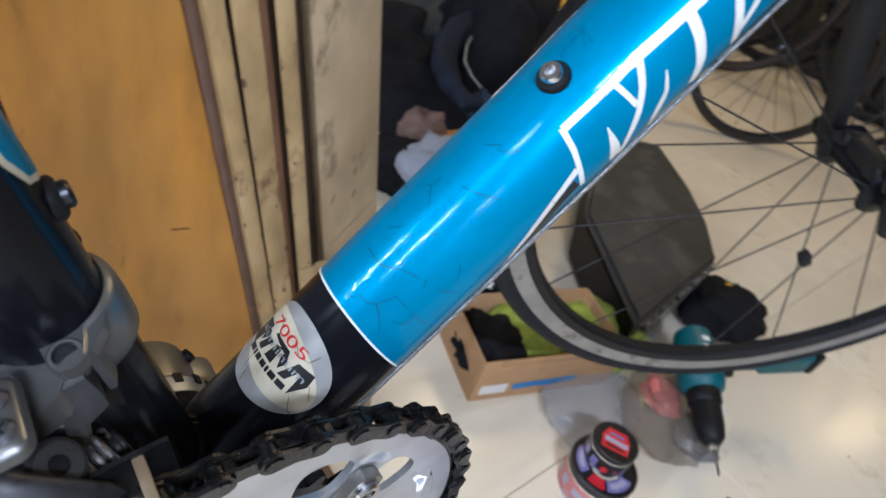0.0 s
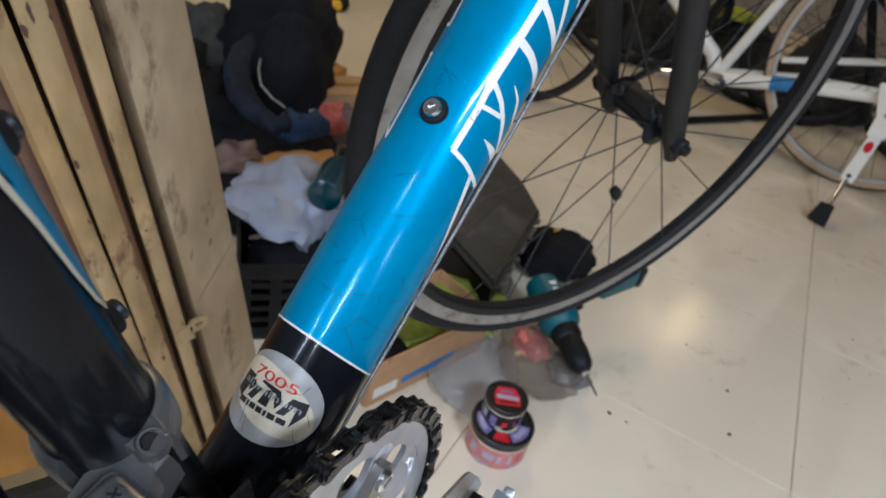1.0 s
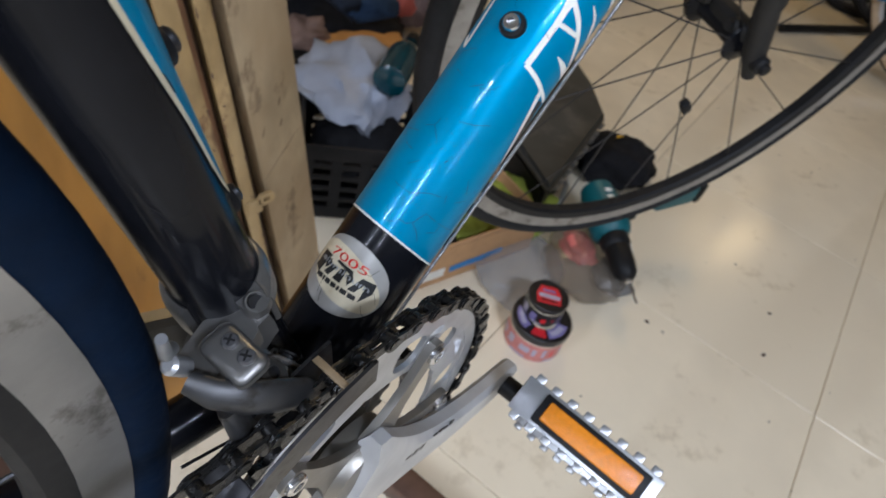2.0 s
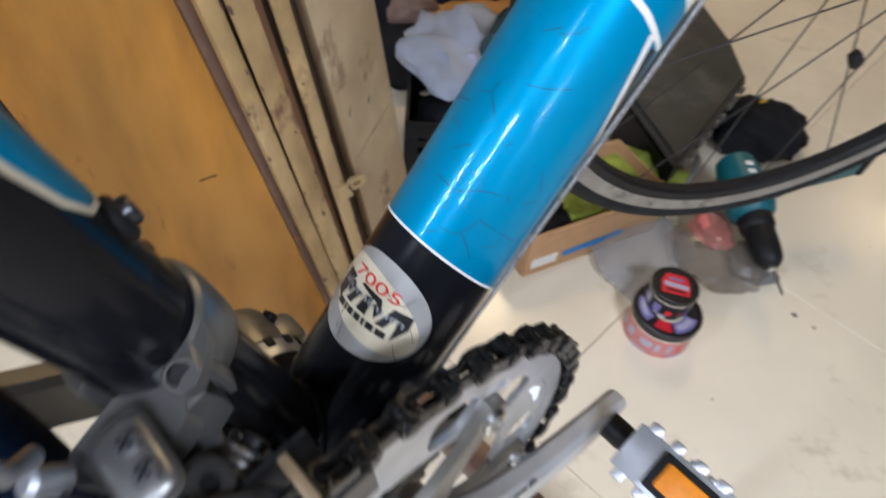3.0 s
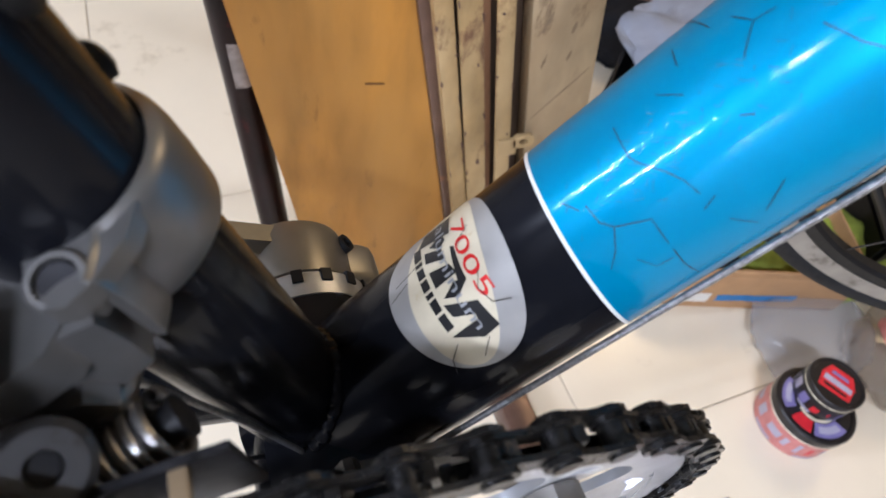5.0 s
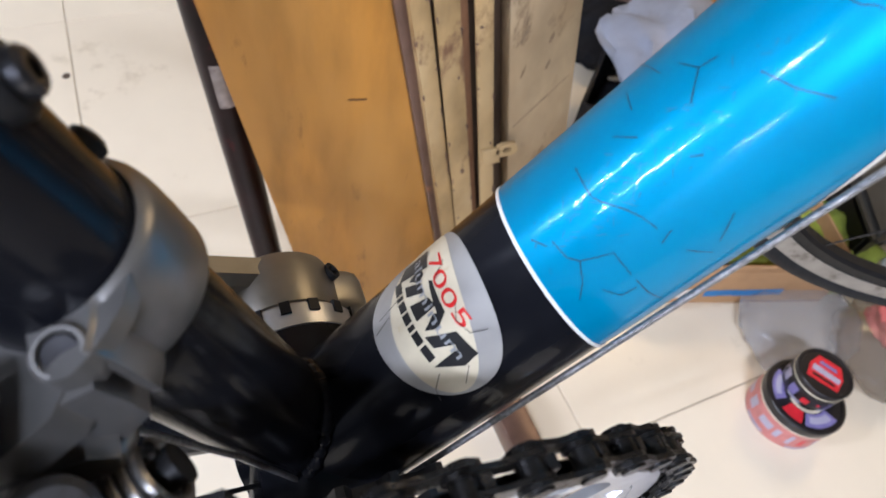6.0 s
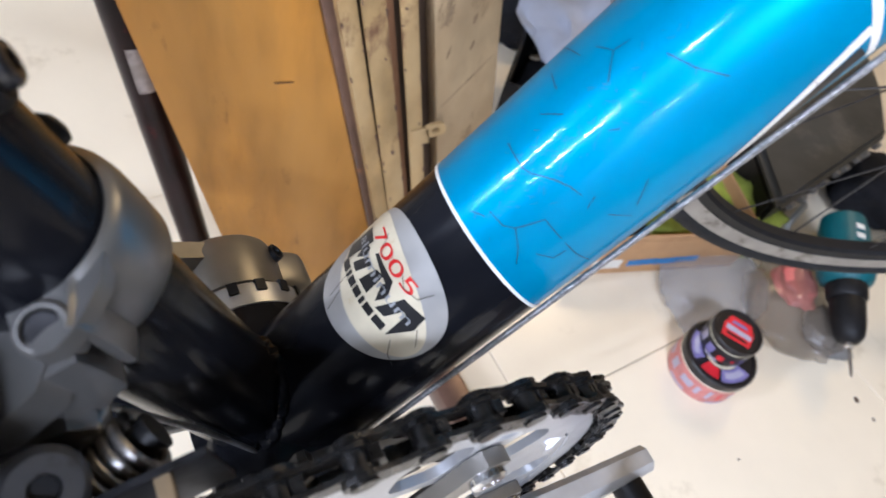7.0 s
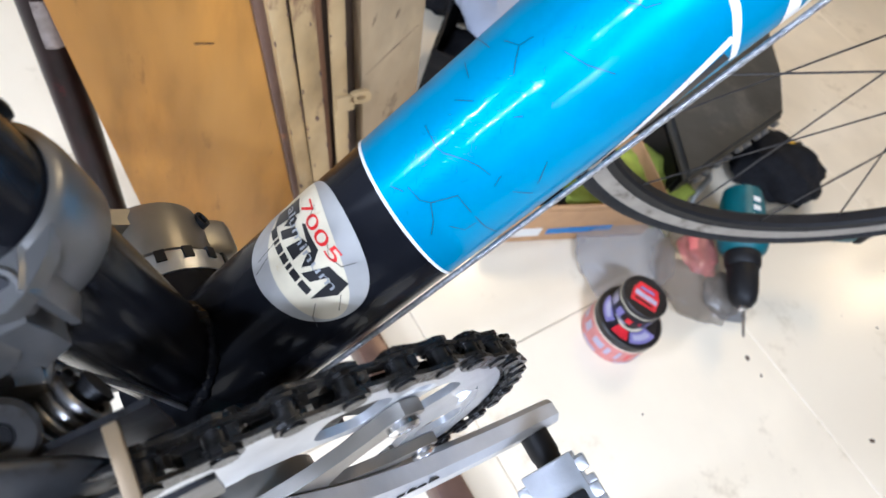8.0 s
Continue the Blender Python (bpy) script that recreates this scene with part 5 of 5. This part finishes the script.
WHITE_BAG = material("white_plastic_bag", (0.36, 0.39, 0.47), 0.5, 0, 0.12, 12, bump=0.003)
rag("plastic_bag", 0.788, 0.656, 0.180, 0.120, 0.55, WHITE_BAG, "crumpled white plastic bag on the black crate", "plastic bag", 31, 0.5, long=0.86, turn=-43, taper=0.38)
BOTTLE = material("teal_bottle_plastic", (0.0, 0.040, 0.058), 0.18, 0, 0.1, 50, coat=0.4)
m = frame_of((0.765, 0.560, 0.262), (0.80, 0.40, 0.02))
bottle = part("bottle", lathe(B(), [(0.0005, -0.002), (0.026, 0.0), (0.034, 0.006), (0.035, 0.09), (0.033, 0.115), (0.020, 0.15), (0.013, 0.16), (0.013, 0.178)], m, 28), BOTTLE)
tagged(bottle, "dark teal plastic bottle lying on the white bag", "bottle")
part("cap", lathe(B(), [(0.0155, 0.172), (0.0155, 0.196), (0.0145, 0.198), (0.0005, 0.198)], m, 24), BLACK_PLASTIC, bottle)
AMBER = material("orange_carton", (0.50, 0.23, 0.06), 0.7, 0, 0.15, 20)


def carton(x, y, turn, size, mat, label, lid=0.0):
    """A closed carton: four walls, two top flaps a little open, a strip of tape."""
    ob = thing("carton", label, "carton", at=(x, y, 0))
    m = pose(x, y, 0, 0, 0, turn)
    w, d, h = size
    part("body", block(B(), m @ pose(0, 0, h / 2), (w, d, h), 0.002), mat, ob)
    for side in (-1, 1):
        part("flap", block(B(), m @ pose(0, side * d * 0.255, h + 0.003 + lid * d * 0.12, side * lid * 12, 0, 0), (w * 0.99, d * 0.48, 0.003), 0.0008), mat, ob)
    part("tape", block(B(), m @ pose(0, 0, h + 0.0065), (w * 1.0, 0.03, 0.0008)), TAPE, ob, "strip of brown tape")
    return ob


TAPE = material("brown_tape", (0.36, 0.2, 0.08), 0.25, 0, 0.1, 20)
carton(1.075, 0.905, -32, (0.24, 0.13, 0.075), AMBER, "orange-brown flat carton behind the white bag", 0.4)
OLIVE = material("grey_olive_cloth", (0.050, 0.050, 0.044), 0.9, 0, 0.3, 30, bump=0.002, spec=0.2)
TAN_CLOTH = material("pinkish_tan_cloth", (0.24, 0.15, 0.115), 0.85, 0, 0.25, 25, bump=0.002)
RED_CLOTH = material("coral_red_cloth", (0.46, 0.10, 0.075), 0.85, 0, 0.25, 30, bump=0.002)
MAUVE = material("mauve_grey_cloth", (0.17, 0.12, 0.12), 0.85, 0, 0.25, 30, bump=0.002)
GREY_CLOTH = material("pale_grey_cloth", (0.36, 0.36, 0.33), 0.85, 0, 0.2, 30, bump=0.002)
rag("canvas_bag", 1.13, 1.15, 0.06, 0.19, 0.55, DARK_CLOTH, "slumped black canvas bag on the floor", "bag", 41, 0.35, long=1.2, turn=-40)
rag("rucksack", 1.43, 1.32, 0.20, 0.19, 1.3, DARK_CLOTH, "black rucksack standing on the floor", "bag", 43, 0.25, turn=20)
rag("rag", 1.32, 1.50, 0.12, 0.16, 0.9, OLIVE, "grey olive cloth heaped behind the bags", "cloth", 48, 0.4, long=1.3, turn=-40)
rag("rag", 1.04, 1.42, 0.10, 0.15, 0.8, DARK_CLOTH, "dark heap of cloth on the floor", "cloth", 47, 0.4, long=1.4)
rag("rag", 0.985, 1.025, 0.060, 0.060, 1.0, TAN_CLOTH, "crumpled pinkish tan cloth beside the flat carton", "cloth", 49, 0.4, long=1.1, turn=-20)
rag("rag", 1.290, 0.990, 0.115, 0.046, 1.35, RED_CLOTH, "crumpled coral red cloth beside the flat carton", "cloth", 45, 0.5)
rag("rag", 1.385, 1.010, 0.060, 0.060, 1.1, MAUVE, "crumpled mauve grey cloth on the floor", "cloth", 46, 0.4)
rag("rag", 1.270, 1.060, 0.150, 0.055, 0.9, GREY_CLOTH, "crumpled pale grey cloth against the black bag", "cloth", 53, 0.45, turn=30)
carton(1.60, 1.115, -32, (0.30, 0.16, 0.115), CARDBOARD, "brown cardboard carton with taped lid on the floor")
carton(1.70, 1.34, 10, (0.13, 0.10, 0.08), AMBER, "small orange-brown carton on the floor")
SLEEVE = material("faded_slate_cloth", (0.018, 0.025, 0.042), 0.85, 0, 0.4, 22, bump=0.002, dirt=(0.010, 0.012, 0.018), dirt_at=0.55, spec=0.2)
sleeve = part("jacket", sweep(B(), [(1.40, 1.26, 0.25), (1.305, 1.275, 0.25), (1.196, 1.232, 0.245), (1.085, 1.140, 0.24), (1.020, 1.060, 0.235), (0.990, 0.980, 0.225), (1.000, 0.918, 0.210), (1.030, 0.908, 0.205)], [0.03, 0.040, 0.043, 0.044, 0.045, 0.042, 0.036, 0.030], 24, True, 0.7), SLEEVE)
# lower end of the sleeve, a separate piece in a lighter blue
SLEEVE_END = material("faded_blue_cloth", (0.030, 0.062, 0.135), 0.85, 0, 0.35, 30, bump=0.002, spec=0.2)
cuff = part("cuff", sweep(B(), [(1.010, 0.912, 0.208), (1.045, 0.905, 0.200), (1.090, 0.900, 0.19), (1.130, 0.895, 0.18), (1.170, 0.895, 0.165)], [0.030, 0.036, 0.034, 0.033, 0.022], 24, True, 0.7), SLEEVE_END, sleeve, "lighter blue lower end of the sleeve")
for v in list(sleeve.data.vertices) + list(cuff.data.vertices):
    v.co += Vector((1, 1, 1)) * (0.020 * noise.noise(v.co * 24) + 0.010 * noise.noise(v.co * 60))
tagged(sleeve, "rumpled faded blue jacket draped over the dark bags", "jacket")
shopper = rag("shopping_bag", 1.240, 1.105, 0.20, 0.105, 1.9, DARK_CLOTH, "tall black bag with a thin pale handle among the clutter", "bag", 52, 0.18, turn=15)
part("handle", sweep(B(), [(1.175, 1.145, 0.29), (1.105, 1.085, 0.275), (1.060, 1.030, 0.262), (1.062, 0.990, 0.240), (1.090, 0.970, 0.215)], 0.0026, 10), GREY_CLOTH, shopper, "thin pale handle")
# dark lump that fills the black gap between the plank and the bag
rag("rag", 0.850, 0.925, 0.030, 0.100, 0.6, DARK_CLOTH, "dark lump filling the gap beside the crate", "cloth", 54, 0.35, long=1.2, turn=-45)
hose_m = pose(2.56, 2.06, 0)
hose = tagged(part("cable_roll", lathe(B(), [(0.075 + 0.028 * math.cos(a), 0.030 + 0.028 * math.sin(a)) for a in (2 * math.pi * i / 12 for i in range(12))], hose_m, 40, True), RUBBER), "dark cable roll with yellow ties on the floor", "cable")
part("tie", lathe(B(), [(0.075 + 0.030 * math.cos(a), 0.030 + 0.030 * math.sin(a)) for a in (2 * math.pi * i / 12 for i in range(12))], hose_m, 6, True, 0.5, -2.3), YELLOW, hose, "yellow tie")

# ---- white bicycle parked behind ----
IVORY = material("ivory_lacquer", (0.84, 0.83, 0.76), 0.3, 0, 0.06, 20, coat=0.3)
BROWN_WALL = material("brown_black_rubber", (0.045, 0.032, 0.024), 0.7, 0, 0.25, 60)
TAN_RUBBER = material("tan_sidewall", (0.46, 0.34, 0.22), 0.7, 0, 0.12, 40)
white_bike = thing("bicycle", "ivory city bicycle with tan tyres on its kickstand", "bicycle", at=(2.9, 0, 0))
WB = Vector((2.90, 0.188, 0.242))
WHUB, WFRONT, WR = Vector((2.90, -0.428, 0.470)), Vector((2.93, 1.42, 0.470)), 0.47


def tube_of(parent, name, pts, r, mat, label=""):
    return part(name, sweep(B(), pts, r, 20), mat, parent, label)


def parked_wheel(parent, c, axle, radius, mat, rim_mat=SILVER, rim_label="silver rim", fat=0.019):
    m = frame_of(c, axle)
    rim = part("wheel", lathe(B(), [(radius - fat * 1.3 - 0.020, -0.012), (radius - fat * 1.3, -0.013), (radius - fat * 1.3, 0.013), (radius - fat * 1.3 - 0.020, 0.012)], m, 72, True), rim_mat, parent, rim_label)
    part("tyre", lathe(B(), [(radius - fat + fat * math.cos(a), fat * 1.05 * math.sin(a)) for a in (2 * math.pi * i / 12 for i in range(12))], m, 72, True), mat, rim)
    part("tread", lathe(B(), [(radius - fat * 0.32, -fat * 0.9), (radius + 0.001, -fat * 0.52), (radius + 0.001, fat * 0.52), (radius - fat * 0.32, fat * 0.9)], m, 72, True), RUBBER, rim, "black tread")
    part("hub", lathe(B(), [(0.012, -0.06), (0.012, -0.04), (0.03, -0.036), (0.016, -0.03), (0.016, 0.03), (0.03, 0.036), (0.012, 0.04), (0.012, 0.06)], m, 20), rim_mat, rim)
    for i in range(24):
        a = 2 * math.pi * i / 24
        s = 0.034 if i % 2 else -0.034
        part("spoke", sweep(B(), [m @ Vector((0.027 * math.cos(a + 0.8), 0.027 * math.sin(a + 0.8), s)), m @ Vector(((radius - 0.045) * math.cos(a), (radius - 0.045) * math.sin(a), 0))], 0.0014, 5, False), DARK_STEEL, rim)
    return rim


parked_wheel(white_bike, WHUB, (1, 0.02, 0), WR, TAN_RUBBER)
parked_wheel(white_bike, WFRONT, (1, 0.1, 0), WR, BROWN_WALL, DARK_STEEL, "dark steel rim")
tube_of(white_bike, "bottom_bracket", [WB + Vector((-0.05, 0, 0)), WB + Vector((0.05, 0, 0))], 0.032, IVORY)
for dx in (-0.06, 0.06):
    stay = tube_of(white_bike, "chain_stay", [WB + Vector((dx * 0.6, -0.02, 0)), WB + Vector((dx, -0.3, 0.076)), Vector((2.9 + dx, -0.428, 0.375))], [0.031, 0.026, 0.016], IVORY, "ivory chain stay")
    if dx < 0:
        part("blue_band", sweep(B(), [WB + Vector((dx * 0.93, -0.215, 0.0545)), WB + Vector((dx * 1.0, -0.30, 0.076))], 0.0290, 20), BLUE_PRINT, stay, "blue painted band")
    tube_of(white_bike, "seat_stay", [WHUB + Vector((dx, 0, 0)), Vector((2.9 + dx * 0.3, -0.06, 0.98))], 0.013, IVORY)
tube_of(white_bike, "seat_tube", [WB, Vector((2.9, -0.07, 1.08))], 0.022, IVORY)
tube_of(white_bike, "down_tube", [WB, WB + Vector((0, 0.05, 0.08)), WB + Vector((0, 0.30, 0.25)), Vector((2.9, 0.98, 0.98))], 0.030, IVORY)
tube_of(white_bike, "head_tube", [Vector((2.9, 1.03, 0.90)), Vector((2.9, 0.94, 1.15))], 0.026, IVORY)
for dx in (-0.055, 0.055):
    tube_of(white_bike, "fork_blade", [WFRONT + Vector((dx, 0, 0)), Vector((2.9 + dx, 1.05, 0.88))], 0.014, IVORY)
part("handlebar", sweep(B(), [(2.62, 0.80, 1.30), (2.75, 0.90, 1.30), (2.9, 0.93, 1.17), (3.05, 0.90, 1.30), (3.18, 0.80, 1.30)], 0.012, 16), STEEL, white_bike)
part("seat_post", sweep(B(), [(2.9, -0.07, 1.05), (2.9, -0.10, 1.2)], 0.014, 16), STEEL, white_bike)
part("saddle", sweep(B(), [(2.9, -0.26, 1.23), (2.9, -0.2, 1.235), (2.9, -0.08, 1.23), (2.9, 0.06, 1.225)], [0.05, 0.085, 0.05, 0.02], 20, True, 0.4), BLACK_PLASTIC, white_bike)
CHROME = material("bright_chrome", (0.82, 0.83, 0.85), 0.16, 1.0, 0.05, 60)
part("crank_arm", sweep(B(), [(2.80, 0.150, 0.252), (2.80, 0.19, 0.256), (2.80, 0.44, 0.195)], [0.026, 0.019, 0.015], 16, True, 0.6), CHROME, white_bike, "chromed crank arm")
part("bracket_cap", lathe(B(), [(0.020, 0), (0.020, 0.010), (0.012, 0.014), (0.0005, 0.014)], frame_of((2.795, 0.150, 0.243), (-1, 0, 0)), 24), DARK_STEEL, white_bike)
part("chain_guard", sweep(B(), [(3.02, -0.02, 0.362), (3.02, -0.27, 0.441), (3.02, -0.42, 0.488)], [0.014, 0.016, 0.016], 16, True, 0.6), IVORY, white_bike, "cream chain guard")
part("pedal", block(B(), frame_of((2.74, 0.445, 0.192), (1, 0, 0)), (0.03, 0.10, 0.11), 0.006), BLACK_PLASTIC, white_bike)
part("chainring", lathe(B(), [(0.03, -0.002), (0.075, -0.002), (0.075, 0.002), (0.03, 0.002)], frame_of(WB + Vector((0.065, 0, 0)), (1, 0, 0)), 48, True), DARK_STEEL, white_bike)
# kickstand: a bent white plate with holes, a thin steel leg and a rubber foot
K = [Vector(p) for p in ((2.80, -0.412, 0.440), (2.735, -0.446, 0.352), (2.66, -0.4435, 0.2805), (2.50, -0.418, 0.143), (2.40, -0.400, 0.035))]
face = Vector((-0.85, 0.12, 0.5))


def on_face(a, b, k, out=0.0):
    """A pose on the kickstand between a and b, its z square to the plate."""
    way = (b - a).normalized()
    out_way = (face - way * face.dot(way)).normalized()
    return frame_of(a + (b - a) * k + out_way * out, out_way, way)


def plate(a, b, width, thick=0.014):
    return block(B(), on_face(a, b, 0.5), ((b - a).length + 0.012, width, thick), 0.005, 3)


kick = part("kickstand", plate(K[0], K[1], 0.076), IVORY, white_bike, "bent white kickstand plate")
part("middle_plate", plate(K[1], K[2], 0.064, 0.0136), IVORY, kick)
part("lower_plate", plate(K[2], K[3], 0.046, 0.0132), IVORY, kick)
for a, b, k in ((K[0], K[1], 0.3), (K[1], K[2], 0.15), (K[2], K[3], 0.94)):
    part("hole", lathe(B(), [(0.0085, 0), (0.0085, 0.0012), (0.0005, 0.0012)], on_face(a, b, k, 0.0070), 16), DARK_STEEL, kick, "dark bolt hole")
part("leg", sweep(B(), [K[3], K[4]], 0.0085, 12), STEEL, kick, "steel kickstand leg")
part("rubber_foot", prism(B(), [(-0.026, -0.028), (0.040, -0.036), (0.046, 0.030), (-0.030, 0.020)], frame_of(Vector((2.392, -0.4005, 0.036)), face, K[4] - K[3]), 0.035), RUBBER, kick, "black wedge-shaped rubber foot")
part("sticker", lathe(B(), [(0.021, 0), (0.021, 0.001), (0.0005, 0.001)], on_face(K[2], K[3], 0.28, 0.0066) @ Matrix.Diagonal((1.25, 0.66, 1, 1)), 28), TIN_RED, kick, "orange-red oval sticker")

# loose wheel leaning on the ivory bicycle, black rail of the bicycle rack
loose = thing("spare_wheel", "dark bicycle wheel with brown-walled tyre leaning on the ivory bicycle", "wheel", at=(2.394, 0.831, 0))
parked_wheel(loose, Vector((2.394, 0.831, 0.342)), (0.656, 0.751, -0.06), 0.342, BROWN_WALL, DARK_STEEL, "dark steel rim", 0.011)
tagged(part("floor_rail", sweep(B(), [(2.90, 0.215, 0.018), (3.37, -0.035, 0.018), (3.90, -0.315, 0.018)], 0.017, 12), BLACK_PLASTIC), "black steel rail of a bicycle rack on the floor", "rail")

# dark parked bicycles at the far wall: wheels and low frames
for i, (x, y, tilt) in enumerate(((3.45, 1.1, 8), (3.55, 0.35, -6), (3.5, -0.45, 5), (3.7, -1.2, -8), (3.4, 1.9, 10))):
    dark_bike = thing("bicycle", "dark bicycle parked near the far wall", "bicycle", "parked dark bicycles", at=(x, y, 0))
    for dy in (-0.28, 0.30):
        parked_wheel(dark_bike, Vector((x, y + dy, 0.345)), (1, 0.12, 0.05), 0.345, RUBBER, DARK_STEEL, "dark steel rim")
    tube_of(dark_bike, "chain_stay", [(x - 0.03, y - 0.28, 0.345), (x - 0.03, y + 0.05, 0.30)], 0.014, BLACK)
    tube_of(dark_bike, "down_tube", [(x, y + 0.05, 0.30), (x, y + 0.30, 0.80)], 0.02, BLACK)
    tube_of(dark_bike, "seat_tube", [(x, y + 0.05, 0.30), (x, y - 0.08, 0.82)], 0.016, BLACK)
    tube_of(dark_bike, "top_tube", [(x, y - 0.07, 0.78), (x, y + 0.30, 0.80)], 0.016, BLACK)
    tube_of(dark_bike, "fork", [(x - 0.05, y + 0.30, 0.345), (x, y + 0.28, 0.86)], 0.014, BLACK)
    part("saddle", sweep(B(), [(x, y - 0.24, 0.93), (x, y - 0.18, 0.94), (x, y - 0.06, 0.93), (x, y + 0.04, 0.925)], [0.03, 0.07, 0.04, 0.015], 16, True, 0.4), BLACK_PLASTIC, dark_bike)
    tube_of(dark_bike, "seat_post", [(x, y - 0.075, 0.8), (x, y - 0.1, 0.93)], 0.013, STEEL)

for i, (x, y, r) in enumerate(((3.95, -0.75, 0.20), (4.0, -0.25, 0.24), (3.95, 0.25, 0.21), (4.05, 0.7, 0.25), (3.95, 1.15, 0.22), (4.0, 1.65, 0.24))):
    rag("dark_sack", x, y, r * 0.36, r, 1.25, OLIVE, "grey olive cloth sack lying behind the parked bicycles", "sack", 70 + i, 0.35, turn=40 * i)

LIME_VEST = material("yellow_green_cloth", (0.42, 0.46, 0.03), 0.8, 0, 0.2, 40, bump=0.002)
rag("rag", 3.80, 0.32, 0.36, 0.085, 0.45, LIME_VEST, "yellow-green cloth lying on the sacks", "cloth", 90, 0.35, long=1.6, turn=100)

# specks of dirt on the floor
bm = B()
rnd = random.Random(9)
for x, y, r in [(1.057, -0.318, 0.007), (1.191, -0.289, 0.006), (0.929, -0.093, 0.006), (-0.244, 1.057, 0.009), (0.93, -0.13, 0.004)] + [(rnd.uniform(0.2, 2.4), rnd.uniform(-0.9, 1.2), rnd.uniform(0.001, 0.003)) for i in range(90)]:
    lathe(bm, [(r, 0.0002), (r * 0.8, 0.0012), (r * 0.2, 0.0016)], pose(x, y, 0, 0, 0, rnd.uniform(0, 360)) @ Matrix.Diagonal((1, rnd.uniform(0.5, 1), 1, 1)), 7)
tagged(part("dirt_speck", bm, SPECK), "small brown specks of dirt on the tiles", "dirt", kind="stuff")

# floor tiles, each a piece of its own
SIZE, GAP = 0.577, 0.0016
tile = bpy.data.meshes.new("tile")
bm = block(B(), pose(0, 0, -0.004), (SIZE - GAP, SIZE - GAP, 0.008), 0.0009, 1)
bm.to_mesh(tile)
bm.free()
tile.materials.append(TILE)
grid_m = pose(0.990, -0.450, 0, 0, 0, 2.5)
for i in range(-11, 11):
    for j in range(-7, 9):
        c = grid_m @ Vector(((i + 0.5) * SIZE, (j + 0.5) * SIZE, 0))
        if X0 - 0.25 < c.x < X1 + 0.25 and Y0 - 0.25 < c.y < Y1 + 0.25:
            ob = new("tile", tile)
            ob.parent = floor
            ob.matrix_world = pose(c.x, c.y, 0, 0, 0, 2.5)
